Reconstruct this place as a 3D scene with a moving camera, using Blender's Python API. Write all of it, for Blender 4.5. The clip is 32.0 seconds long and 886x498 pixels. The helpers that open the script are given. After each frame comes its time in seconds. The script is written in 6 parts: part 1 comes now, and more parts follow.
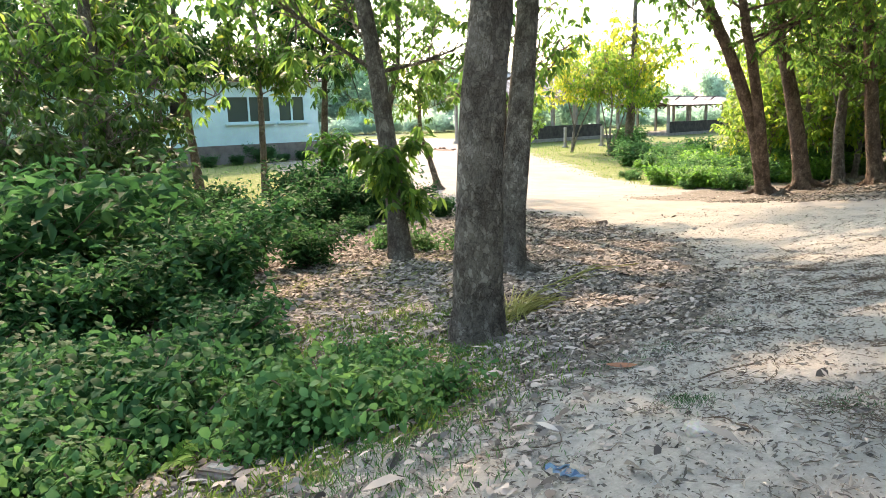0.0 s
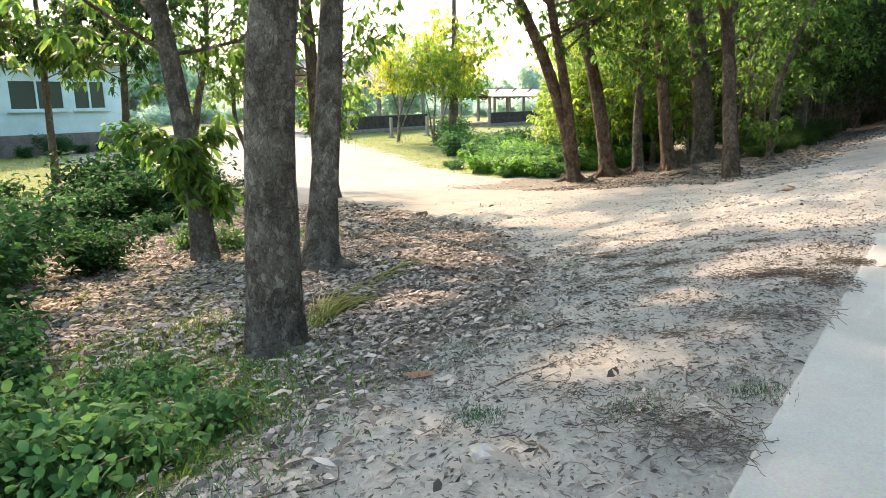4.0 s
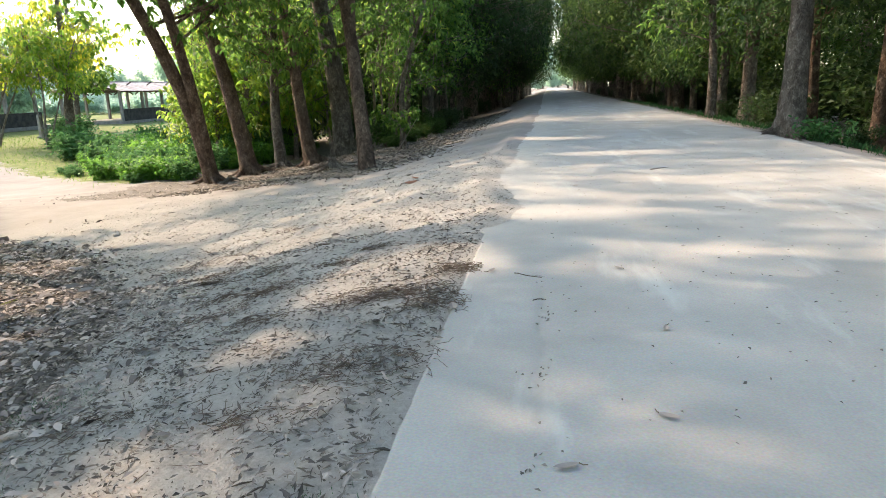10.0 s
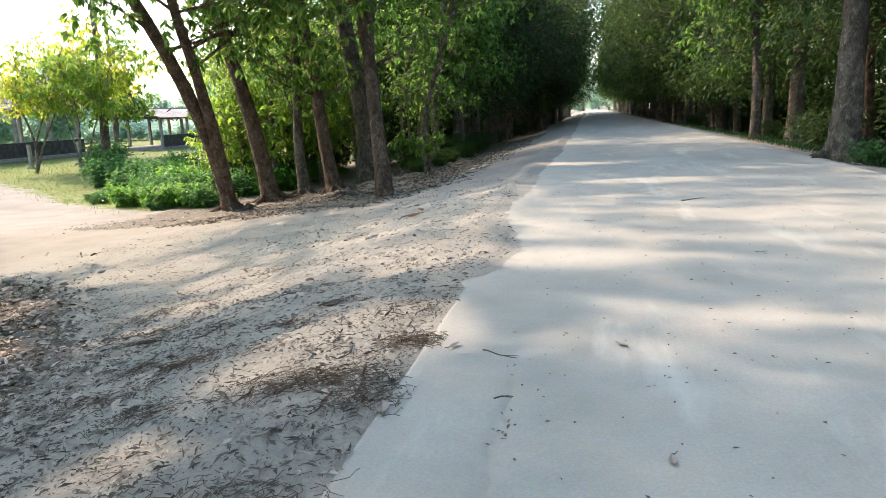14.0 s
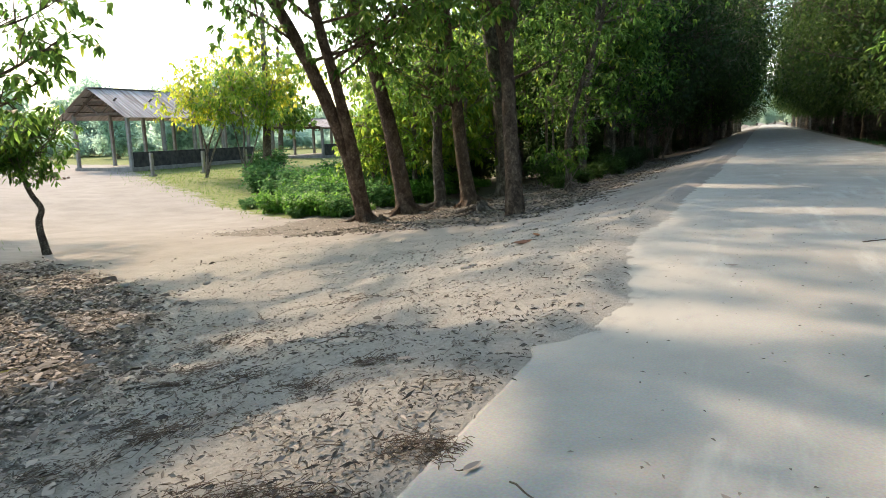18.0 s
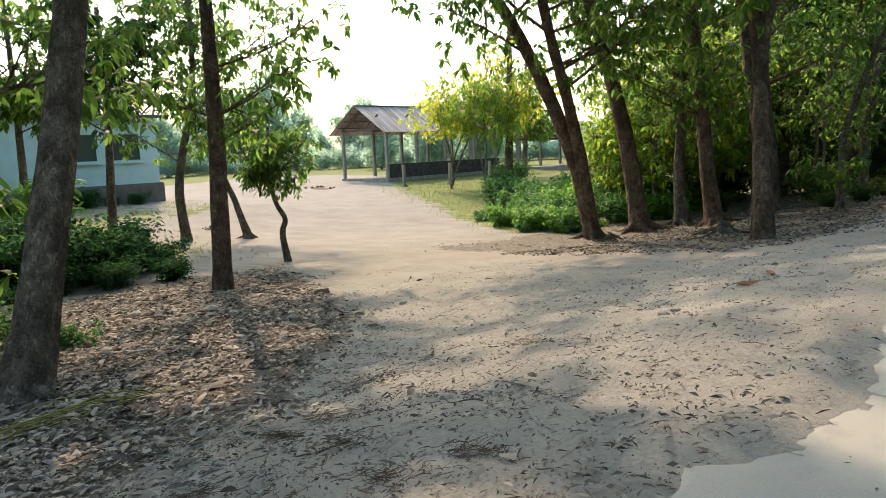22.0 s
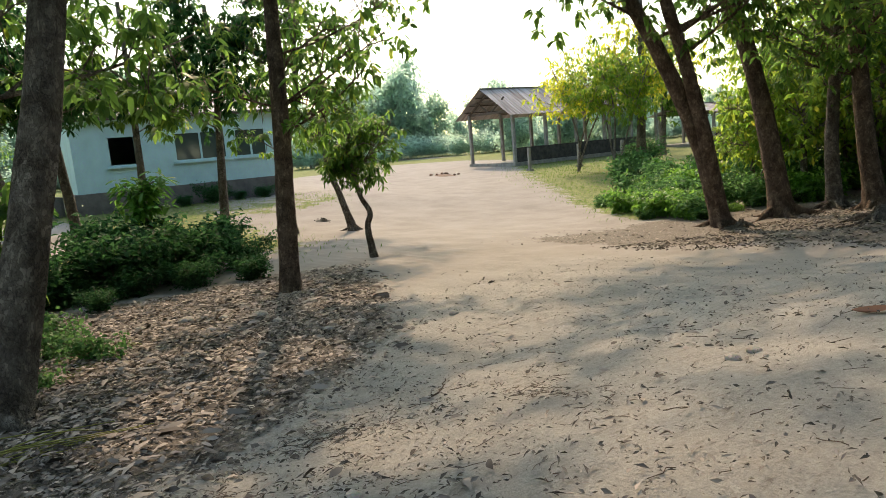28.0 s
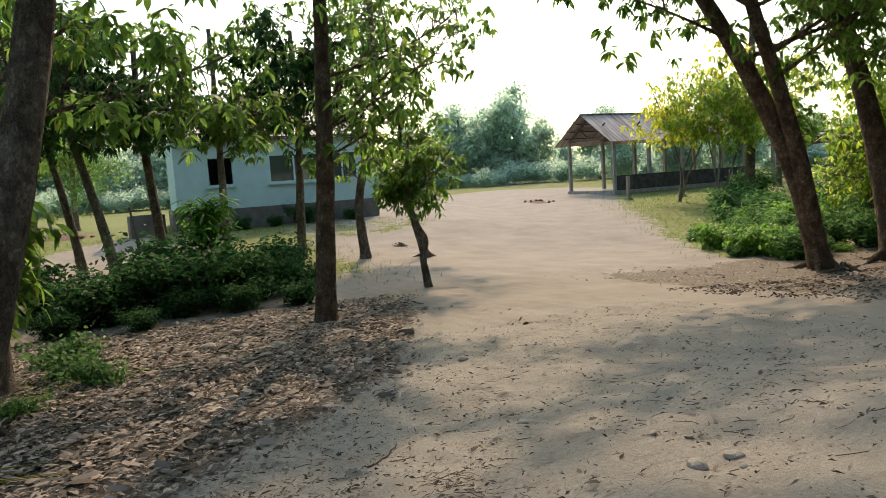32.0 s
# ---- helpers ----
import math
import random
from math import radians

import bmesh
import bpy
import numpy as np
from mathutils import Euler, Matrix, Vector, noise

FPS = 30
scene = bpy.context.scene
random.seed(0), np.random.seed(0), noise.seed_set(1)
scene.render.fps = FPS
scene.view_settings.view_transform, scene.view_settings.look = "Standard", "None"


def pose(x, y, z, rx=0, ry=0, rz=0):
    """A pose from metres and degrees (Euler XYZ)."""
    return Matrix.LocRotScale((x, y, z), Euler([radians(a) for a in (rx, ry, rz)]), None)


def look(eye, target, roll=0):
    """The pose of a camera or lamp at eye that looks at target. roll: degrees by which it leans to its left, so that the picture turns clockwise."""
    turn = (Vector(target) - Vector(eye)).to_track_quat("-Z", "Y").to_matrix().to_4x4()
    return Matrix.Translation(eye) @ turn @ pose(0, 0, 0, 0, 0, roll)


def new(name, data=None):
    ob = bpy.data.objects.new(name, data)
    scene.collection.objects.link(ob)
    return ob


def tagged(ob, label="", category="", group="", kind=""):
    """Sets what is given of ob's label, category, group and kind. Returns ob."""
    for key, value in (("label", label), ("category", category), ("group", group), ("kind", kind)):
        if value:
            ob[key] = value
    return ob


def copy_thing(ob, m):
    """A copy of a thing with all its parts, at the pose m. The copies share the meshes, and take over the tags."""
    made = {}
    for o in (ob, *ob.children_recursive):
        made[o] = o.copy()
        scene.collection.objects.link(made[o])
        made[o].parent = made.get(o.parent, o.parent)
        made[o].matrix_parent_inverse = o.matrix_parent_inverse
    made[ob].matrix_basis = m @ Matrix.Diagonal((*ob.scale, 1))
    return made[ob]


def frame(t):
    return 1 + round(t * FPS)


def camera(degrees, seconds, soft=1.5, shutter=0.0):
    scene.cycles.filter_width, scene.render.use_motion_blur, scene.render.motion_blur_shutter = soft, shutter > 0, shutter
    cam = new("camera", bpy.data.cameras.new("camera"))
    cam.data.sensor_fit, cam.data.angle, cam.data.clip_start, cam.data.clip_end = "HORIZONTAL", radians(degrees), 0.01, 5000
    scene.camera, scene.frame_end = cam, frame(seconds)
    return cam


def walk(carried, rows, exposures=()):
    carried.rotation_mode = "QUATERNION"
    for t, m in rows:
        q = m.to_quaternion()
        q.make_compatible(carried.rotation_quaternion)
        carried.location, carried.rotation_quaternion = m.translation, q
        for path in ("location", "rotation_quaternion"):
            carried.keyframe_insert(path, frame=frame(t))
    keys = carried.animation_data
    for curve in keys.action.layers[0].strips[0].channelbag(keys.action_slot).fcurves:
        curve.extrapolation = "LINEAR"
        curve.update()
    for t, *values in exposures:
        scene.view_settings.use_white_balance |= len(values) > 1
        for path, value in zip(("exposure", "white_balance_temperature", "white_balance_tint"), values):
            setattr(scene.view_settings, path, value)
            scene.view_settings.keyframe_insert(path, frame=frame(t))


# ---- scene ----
EXPOSURES = [(0, 2.88, 7900, 6), (5, 2.82, 7900, 6), (8, 2.54, 7500, 5), (12, 2.5, 7250, 5), (16, 2.3, 7100, 3), (18, 2.06, 7350, 2), (21, 1.9, 7750, 2), (27, 1.77, 8000, 2), (32, 1.43, 8050, 3)]
cam = camera(65.0, 32.0, soft=0.85)
PATH = [
    (0, (0.616, -2.538, 1.294), (-0.878, -1.261, 0.926), -1.8),
    (0.5, (0.623, -2.483, 1.299), (-0.858, -1.195, 0.915), -2.1),
    (1, (0.627, -2.429, 1.296), (-0.83, -1.112, 0.92), -2.2),
    (1.5, (0.631, -2.373, 1.293), (-0.787, -1.01, 0.928), -2.0),
    (2, (0.633, -2.326, 1.287), (-0.734, -0.913, 0.916), -1.8),
    (2.5, (0.622, -2.254, 1.283), (-0.661, -0.767, 0.906), -1.9),
    (4.5, (0.469, -1.888, 1.27), (-0.606, -0.25, 0.87), -1.5),
    (5, (0.443, -1.784, 1.272), (-0.532, -0.082, 0.886), -2.3),
    (5.5, (0.444, -1.699, 1.266), (-0.449, 0.045, 0.869), -3.0),
    (6, (0.444, -1.579, 1.254), (-0.381, 0.196, 0.843), -3.6),
    (6.5, (0.452, -1.471, 1.242), (-0.329, 0.322, 0.825), -3.7),
    (7, (0.479, -1.337, 1.244), (-0.267, 0.469, 0.819), -3.0),
    (7.5, (0.496, -1.241, 1.25), (-0.201, 0.587, 0.835), -2.3),
    (8, (0.529, -1.112, 1.258), (-0.067, 0.756, 0.862), -2.1),
    (8.5, (0.552, -0.996, 1.251), (0.052, 0.901, 0.863), -2.3),
    (9, (0.573, -0.847, 1.236), (0.188, 1.077, 0.85), -1.9),
    (9.5, (0.582, -0.721, 1.228), (0.257, 1.205, 0.799), -1.8),
    (10, (0.602, -0.559, 1.236), (0.32, 1.37, 0.785), -1.9),
    (10.5, (0.624, -0.436, 1.238), (0.388, 1.499, 0.79), -2.7),
    (11, (0.655, -0.276, 1.223), (0.43, 1.663, 0.79), -3.3),
    (11.5, (0.707, -0.142, 1.22), (0.423, 1.798, 0.826), -3.7),
    (12, (0.778, 0.034, 1.216), (0.449, 1.967, 0.821), -3.3),
    (12.5, (0.824, 0.153, 1.231), (0.467, 2.08, 0.833), -2.6),
    (13, (0.872, 0.316, 1.223), (0.486, 2.238, 0.828), -2.6),
    (13.5, (0.904, 0.457, 1.214), (0.509, 2.381, 0.834), -2.5),
    (15.5, (1.003, 1.088, 1.214), (0.541, 2.994, 0.818), -4.4),
    (16, (1.041, 1.274, 1.199), (0.451, 3.151, 0.844), -3.2),
    (16.5, (1.082, 1.399, 1.206), (0.409, 3.246, 0.837), -2.1),
    (17, (1.117, 1.548, 1.213), (0.369, 3.362, 0.826), -1.7),
    (17.5, (1.136, 1.686, 1.211), (0.361, 3.489, 0.828), -2.0),
    (18, (1.14, 1.866, 1.199), (0.329, 3.663, 0.865), -1.8),
    (18.5, (1.132, 2.013, 1.206), (0.301, 3.799, 0.859), -2.1),
    (19, (1.145, 2.17, 1.239), (0.262, 3.936, 0.921), -3.2),
    (19.5, (1.151, 2.297, 1.242), (0.194, 4.028, 0.948), -3.8),
    (20, (1.164, 2.465, 1.233), (0.076, 4.123, 0.97), -3.9),
    (20.5, (1.184, 2.582, 1.249), (-0.028, 4.15, 0.978), -3.7),
    (21, (1.206, 2.726, 1.263), (-0.117, 4.198, 0.98), -2.7),
    (21.5, (1.22, 2.836, 1.274), (-0.133, 4.281, 0.984), -3.1),
    (22, (1.188, 3.011, 1.254), (-0.205, 4.418, 0.974), -2.5),
    (22.5, (1.179, 3.135, 1.261), (-0.235, 4.51, 0.928), -3.1),
    (23, (1.151, 3.311, 1.262), (-0.268, 4.672, 0.897), -3.9),
    (23.5, (1.141, 3.432, 1.262), (-0.3, 4.768, 0.891), -4.9),
    (24, (1.156, 3.61, 1.263), (-0.34, 4.895, 0.927), -5.3),
    (24.5, (1.164, 3.74, 1.246), (-0.392, 4.95, 0.911), -4.7),
    (26.5, (0.896, 4.411, 1.195), (-0.718, 5.54, 0.851), -2.8),
    (27, (0.87, 4.578, 1.21), (-0.727, 5.734, 0.877), -3.5),
    (27.5, (0.843, 4.722, 1.204), (-0.758, 5.873, 0.871), -4.5),
    (28, (0.838, 4.895, 1.199), (-0.815, 5.981, 0.899), -4.9),
    (28.5, (0.835, 5.057, 1.2), (-0.86, 6.075, 0.901), -4.6),
    (29, (0.836, 5.237, 1.21), (-0.877, 6.225, 0.912), -3.5),
    (29.5, (0.839, 5.359, 1.215), (-0.878, 6.339, 0.915), -3.6),
    (30, (0.785, 5.585, 1.183), (-0.926, 6.588, 0.926), -2.7),
    (30.5, (0.758, 5.743, 1.174), (-0.953, 6.746, 0.92), -3.4),
    (31, (0.732, 5.928, 1.18), (-0.985, 6.918, 0.917), -2.8),
    (31.5, (0.717, 6.071, 1.176), (-1.025, 7.018, 0.912), -3.9),
    (32, (0.691, 6.283, 1.147), (-1.118, 7.111, 0.94), -3.8),
]
walk(cam, [(t, look(eye, target, roll)) for t, eye, target, roll in PATH], EXPOSURES)

# ---- light ----
world = bpy.data.worlds.new("sky")
scene.world = world
world.use_nodes = True
wn = world.node_tree
sky = wn.nodes.new("ShaderNodeTexSky")
sky.sky_type, sky.sun_disc = "NISHITA", False
SUN_AZ, SUN_EL = radians(154), radians(40)   # azimuth from +x, counter-clockwise
SUN_DIR = Vector((math.cos(SUN_AZ) * math.cos(SUN_EL), math.sin(SUN_AZ) * math.cos(SUN_EL), math.sin(SUN_EL)))
sky.sun_elevation, sky.sun_rotation = SUN_EL, radians(90) - SUN_AZ
sky.dust_density, sky.air_density, sky.ozone_density = 1.6, 1.0, 1.0
wn.links.new(sky.outputs[0], wn.nodes["Background"].inputs[0])
wn.nodes["Background"].inputs[1].default_value = 0.15
sun = new("sun", bpy.data.lights.new("sun", "SUN"))
sun.data.energy, sun.data.angle, sun.data.color = 1.42, radians(1.2), (1.0, 0.77, 0.64)
sun.matrix_world = look(SUN_DIR * 80, (0, 0, 0))


# ---- materials ----
def make_mat(name, base, dark, scale=6.0, rough=0.9, bump=0.3, fine=60.0, detail=8, spec=0.2, stretch=(1, 1, 1), metal=0.0, edge=(0.33, 0.67)):
    """Two-scale noise colour between base and dark, with fine relief."""
    m = bpy.data.materials.new(name)
    m.use_nodes = True
    nt = m.node_tree
    b = nt.nodes["Principled BSDF"]
    co = nt.nodes.new("ShaderNodeTexCoord")
    n1 = nt.nodes.new("ShaderNodeTexNoise")
    n1.inputs["Scale"].default_value, n1.inputs["Detail"].default_value, n1.inputs["Roughness"].default_value = scale, detail, 0.62
    n2 = nt.nodes.new("ShaderNodeTexNoise")
    n2.inputs["Scale"].default_value, n2.inputs["Detail"].default_value = fine, 4
    mp = nt.nodes.new("ShaderNodeMapping")
    mp.inputs["Scale"].default_value = stretch
    nt.links.new(co.outputs["Object"], mp.inputs["Vector"])
    for n in (n1, n2):
        nt.links.new(mp.outputs["Vector"], n.inputs["Vector"])
    r = nt.nodes.new("ShaderNodeValToRGB")
    r.color_ramp.elements[0].position, r.color_ramp.elements[1].position = edge
    r.color_ramp.elements[0].color, r.color_ramp.elements[1].color = (*dark, 1), (*base, 1)
    nt.links.new(n1.outputs["Fac"], r.inputs["Fac"])
    mx = nt.nodes.new("ShaderNodeMix")
    mx.data_type, mx.blend_type = "RGBA", "MULTIPLY"
    mx.inputs[0].default_value = 0.5
    nt.links.new(r.outputs["Color"], mx.inputs[6])
    nt.links.new(n2.outputs["Color"], mx.inputs[7])
    br = nt.nodes.new("ShaderNodeBrightContrast")
    br.inputs["Bright"].default_value = 0.0
    nt.links.new(mx.outputs[2], br.inputs["Color"])
    nt.links.new(br.outputs["Color"], b.inputs["Base Color"])
    b.inputs["Roughness"].default_value, b.inputs["Specular IOR Level"].default_value, b.inputs["Metallic"].default_value = rough, spec, metal
    if bump:
        bp = nt.nodes.new("ShaderNodeBump")
        bp.inputs["Strength"].default_value, bp.inputs["Distance"].default_value = bump, 0.02
        add = nt.nodes.new("ShaderNodeMath")
        add.operation = "ADD"
        nt.links.new(n1.outputs["Fac"], add.inputs[0])
        nt.links.new(n2.outputs["Fac"], add.inputs[1])
        nt.links.new(add.outputs[0], bp.inputs["Height"])
        nt.links.new(bp.outputs[0], b.inputs["Normal"])
    return m


def leaf_mat(name, a, b_, trans=0.45, gloss=0.5, young=None, shine=0.2, through_=3.1):
    """Foliage: colour varies leaf by leaf; part of the light passes through the blade."""
    m = bpy.data.materials.new(name)
    m.use_nodes = True
    nt = m.node_tree
    nt.nodes.clear()
    out = nt.nodes.new("ShaderNodeOutputMaterial")
    geo = nt.nodes.new("ShaderNodeNewGeometry")
    r = nt.nodes.new("ShaderNodeValToRGB")
    els = r.color_ramp.elements
    els[0].color, els[1].color = (*a, 1), (*b_, 1)
    if young:
        e = els.new(0.93)
        e.color = (*b_, 1)
        els[-1].color = (*young, 1)
    nt.links.new(geo.outputs["Random Per Island"], r.inputs["Fac"])
    pb = nt.nodes.new("ShaderNodeBsdfPrincipled")
    pb.inputs["Roughness"].default_value, pb.inputs["Specular IOR Level"].default_value = gloss, shine
    nt.links.new(r.outputs["Color"], pb.inputs["Base Color"])
    tr = nt.nodes.new("ShaderNodeBsdfTranslucent")
    hs = nt.nodes.new("ShaderNodeHueSaturation")
    hs.inputs["Hue"].default_value, hs.inputs["Saturation"].default_value, hs.inputs["Value"].default_value = 0.48, 1.0, through_
    nt.links.new(r.outputs["Color"], hs.inputs["Color"])
    nt.links.new(hs.outputs["Color"], tr.inputs["Color"])
    mx = nt.nodes.new("ShaderNodeMixShader")
    mx.inputs[0].default_value = trans
    nt.links.new(pb.outputs[0], mx.inputs[1])
    nt.links.new(tr.outputs[0], mx.inputs[2])
    nt.links.new(mx.outputs[0], out.inputs["Surface"])
    return m


def bark_mat(name, pale, mid, dark):
    """Mottled bark: broad pale and dark patches, short upright cracks, fine flaking."""
    m = bpy.data.materials.new(name)
    m.use_nodes = True
    nt = m.node_tree
    b = nt.nodes["Principled BSDF"]
    b.inputs["Roughness"].default_value, b.inputs["Specular IOR Level"].default_value = 0.95, 0.12
    co = nt.nodes.new("ShaderNodeTexCoord")

    def field(scale, stretch, lo, hi, detail=8):
        mp = nt.nodes.new("ShaderNodeMapping")
        mp.inputs["Scale"].default_value = stretch
        nt.links.new(co.outputs["Object"], mp.inputs["Vector"])
        n = nt.nodes.new("ShaderNodeTexNoise")
        n.inputs["Scale"].default_value, n.inputs["Detail"].default_value, n.inputs["Roughness"].default_value = scale, detail, 0.68
        nt.links.new(mp.outputs[0], n.inputs["Vector"])
        r = nt.nodes.new("ShaderNodeValToRGB")
        r.color_ramp.elements[0].position, r.color_ramp.elements[1].position = lo, hi
        nt.links.new(n.outputs["Fac"], r.inputs["Fac"])
        return r.outputs["Color"]

    def lay(fac, a, c):
        x = nt.nodes.new("ShaderNodeMix")
        x.data_type = "RGBA"
        nt.links.new(fac, x.inputs[0])
        for k, v in ((6, a), (7, c)):
            if isinstance(v, tuple):
                x.inputs[k].default_value = (*v, 1)
            else:
                nt.links.new(v, x.inputs[k])
        return x.outputs[2]

    # flaking plates of unequal tone, parted by dark joints
    turn, bend, plate, joint = (nt.nodes.new("ShaderNode" + n) for n in ("Mapping", "TexNoise", "TexVoronoi", "TexVoronoi"))
    turn.inputs["Scale"].default_value = (1, 1, 0.62)
    bend.inputs["Scale"].default_value, bend.inputs["Detail"].default_value = 9.0, 6
    warp = nt.nodes.new("ShaderNodeMix")
    warp.data_type = "VECTOR"
    warp.inputs[0].default_value = 0.16
    nt.links.new(co.outputs["Object"], turn.inputs["Vector"])
    nt.links.new(turn.outputs[0], bend.inputs["Vector"])
    nt.links.new(turn.outputs[0], warp.inputs[4])
    nt.links.new(bend.outputs["Color"], warp.inputs[5])
    joint.feature = "DISTANCE_TO_EDGE"
    for v in (plate, joint):
        v.inputs["Scale"].default_value = 27.0
        nt.links.new(warp.outputs[1], v.inputs["Vector"])
    tone, seam = nt.nodes.new("ShaderNodeValToRGB"), nt.nodes.new("ShaderNodeValToRGB")
    tone.color_ramp.elements[0].position, tone.color_ramp.elements[1].position = 0.45, 1.0
    seam.color_ramp.elements[0].position, seam.color_ramp.elements[1].position = 0.0, 0.08
    sepa = nt.nodes.new("ShaderNodeSeparateColor")
    nt.links.new(plate.outputs["Color"], sepa.inputs[0])
    nt.links.new(sepa.outputs[0], tone.inputs["Fac"])
    nt.links.new(joint.outputs["Distance"], seam.inputs["Fac"])
    patch, crack, flake = field(4.5, (1, 1, 0.7), 0.42, 0.6), field(15, (1, 1, 1.25), 0.31, 0.42), field(48, (1, 1, 0.8), 0.3, 0.72, 5)
    col = lay(patch, mid, pale)
    col = lay(flake, lay(patch, dark, mid), col)
    col = lay(tone.outputs[0], col, lay(patch, mid, tuple(min(1, 1.45 * c) for c in pale)))
    col = lay(seam.outputs[0], lay(patch, dark, mid), col)
    col = lay(crack, dark, col)
    nt.links.new(col, b.inputs["Base Color"])
    bp = nt.nodes.new("ShaderNodeBump")
    bp.inputs["Strength"].default_value, bp.inputs["Distance"].default_value = 1.0, 0.04
    add = nt.nodes.new("ShaderNodeMath")
    add.operation = "ADD"
    nt.links.new(crack, add.inputs[0])
    nt.links.new(flake, add.inputs[1])
    rise = nt.nodes.new("ShaderNodeMath")
    rise.operation = "ADD"
    nt.links.new(add.outputs[0], rise.inputs[0])
    nt.links.new(seam.outputs[0], rise.inputs[1])
    nt.links.new(rise.outputs[0], bp.inputs["Height"])
    nt.links.new(bp.outputs[0], b.inputs["Normal"])
    return m


BARK = bark_mat("bark", (0.3, 0.262, 0.22), (0.18, 0.148, 0.12), (0.07, 0.055, 0.043))
BARK_RED = bark_mat("bark_reddish", (0.275, 0.2, 0.148), (0.17, 0.115, 0.083), (0.06, 0.041, 0.031))
BARK_PALE = bark_mat("bark_pale", (0.36, 0.32, 0.27), (0.25, 0.215, 0.18), (0.11, 0.092, 0.075))
LEAF = leaf_mat("leaf_green", (0.022, 0.06, 0.014), (0.068, 0.138, 0.028), 0.58, through_=3.4, young=(0.15, 0.19, 0.03))
# Leaves of the wood: its shade is put into this darker colour.
LEAF_SHADED = leaf_mat("leaf_shaded", (0.014, 0.034, 0.012), (0.042, 0.082, 0.025), 0.3, through_=2.6)
LEAF_YELLOW = leaf_mat("leaf_yellowish", (0.09, 0.17, 0.02), (0.33, 0.32, 0.035), 0.55)
LEAF_GOLD = leaf_mat("leaf_gold_green", (0.047, 0.118, 0.019), (0.145, 0.215, 0.032), 0.54, young=(0.24, 0.24, 0.035))
LEAF_FERN = leaf_mat("leaf_fern", (0.045, 0.12, 0.018), (0.11, 0.21, 0.035), 0.35, 0.6, shine=0.1)
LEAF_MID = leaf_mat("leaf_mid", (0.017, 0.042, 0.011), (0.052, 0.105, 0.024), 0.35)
DEBRIS = leaf_mat("dark_debris", (0.06, 0.051, 0.042), (0.22, 0.19, 0.157), 0.0, 0.85)
LEAF_BUSH = leaf_mat("leaf_bush", (0.011, 0.039, 0.015), (0.033, 0.096, 0.034), 0.32, 0.6, shine=0.08)
LEAF_BRIGHT = leaf_mat("leaf_bright", (0.04, 0.12, 0.018), (0.1, 0.23, 0.04), 0.35)
LEAF_WEED = leaf_mat("leaf_weed", (0.024, 0.078, 0.024), (0.062, 0.15, 0.048), 0.3, 0.6, shine=0.1)
# Lighter copy for the right of the road, with the light in its colour.
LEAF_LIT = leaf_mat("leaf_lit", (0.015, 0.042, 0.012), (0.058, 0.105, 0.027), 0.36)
# Distance haze is mixed into this leaf colour: paler, greyer and bluer.
LEAF_HAZED = leaf_mat("leaf_hazed", (0.17, 0.235, 0.2), (0.27, 0.345, 0.285), 0.75, 0.7, through_=2.45)
LITTER = leaf_mat("dry_leaf", (0.045, 0.037, 0.032), (0.4, 0.34, 0.29), 0.0, 0.8)
LEAF_RED = leaf_mat("leaf_red_brown", (0.2, 0.09, 0.05), (0.3, 0.14, 0.08), 0.0, 0.7)
GRASS = leaf_mat("grass_blade", (0.04, 0.09, 0.016), (0.12, 0.2, 0.04), 0.3, 0.6)
STRAW = leaf_mat("straw_stalk", (0.1, 0.12, 0.028), (0.32, 0.31, 0.09), 0.1, 0.6)
TWIG = make_mat("twig", (0.2, 0.15, 0.11), (0.09, 0.065, 0.05), 20, 0.9, 0.2)
STONE = make_mat("stone", (0.52, 0.475, 0.41), (0.34, 0.3, 0.255), 12, 0.85, 0.4)
BRICKM = make_mat("brick_clay", (0.36, 0.29, 0.24), (0.2, 0.14, 0.11), 14, 0.9, 0.6)
CONCRETE = make_mat("weathered_concrete", (0.4, 0.38, 0.34), (0.24, 0.22, 0.2), 3, 0.9, 0.3)
DARKWALL = make_mat("damp_brick_wall", (0.11, 0.1, 0.088), (0.045, 0.042, 0.037), 2.5, 0.9, 0.4)
WALLPAINT = make_mat("pale_blue_wall_paint", (0.58, 0.83, 0.83), (0.48, 0.7, 0.7), 1.2, 0.8, 0.1, 30)
PLINTH = make_mat("plinth_cement", (0.24, 0.22, 0.2), (0.13, 0.12, 0.11), 2, 0.9, 0.3)
TIN = make_mat("tin_roof", (0.6, 0.55, 0.53), (0.2, 0.15, 0.125), 2.2, 0.7, 0.1, 20, stretch=(0.15, 1.6, 0.15))
TIN_PALE = make_mat("pale_tin_roof", (0.72, 0.66, 0.64), (0.55, 0.49, 0.47), 1.2, 0.6, 0.1, 20, stretch=(1.5, 0.2, 0.2))
TIMBER = make_mat("old_timber", (0.18, 0.14, 0.11), (0.09, 0.07, 0.06), 5, 0.9, 0.4)
GLASS = bpy.data.materials.new("window_glass")
GLASS.use_nodes = True
gb = GLASS.node_tree.nodes["Principled BSDF"]
gb.inputs["Base Color"].default_value, gb.inputs["Roughness"].default_value = (0.05, 0.07, 0.06, 1), 0.06
gb.inputs["Specular IOR Level"].default_value = 0.8


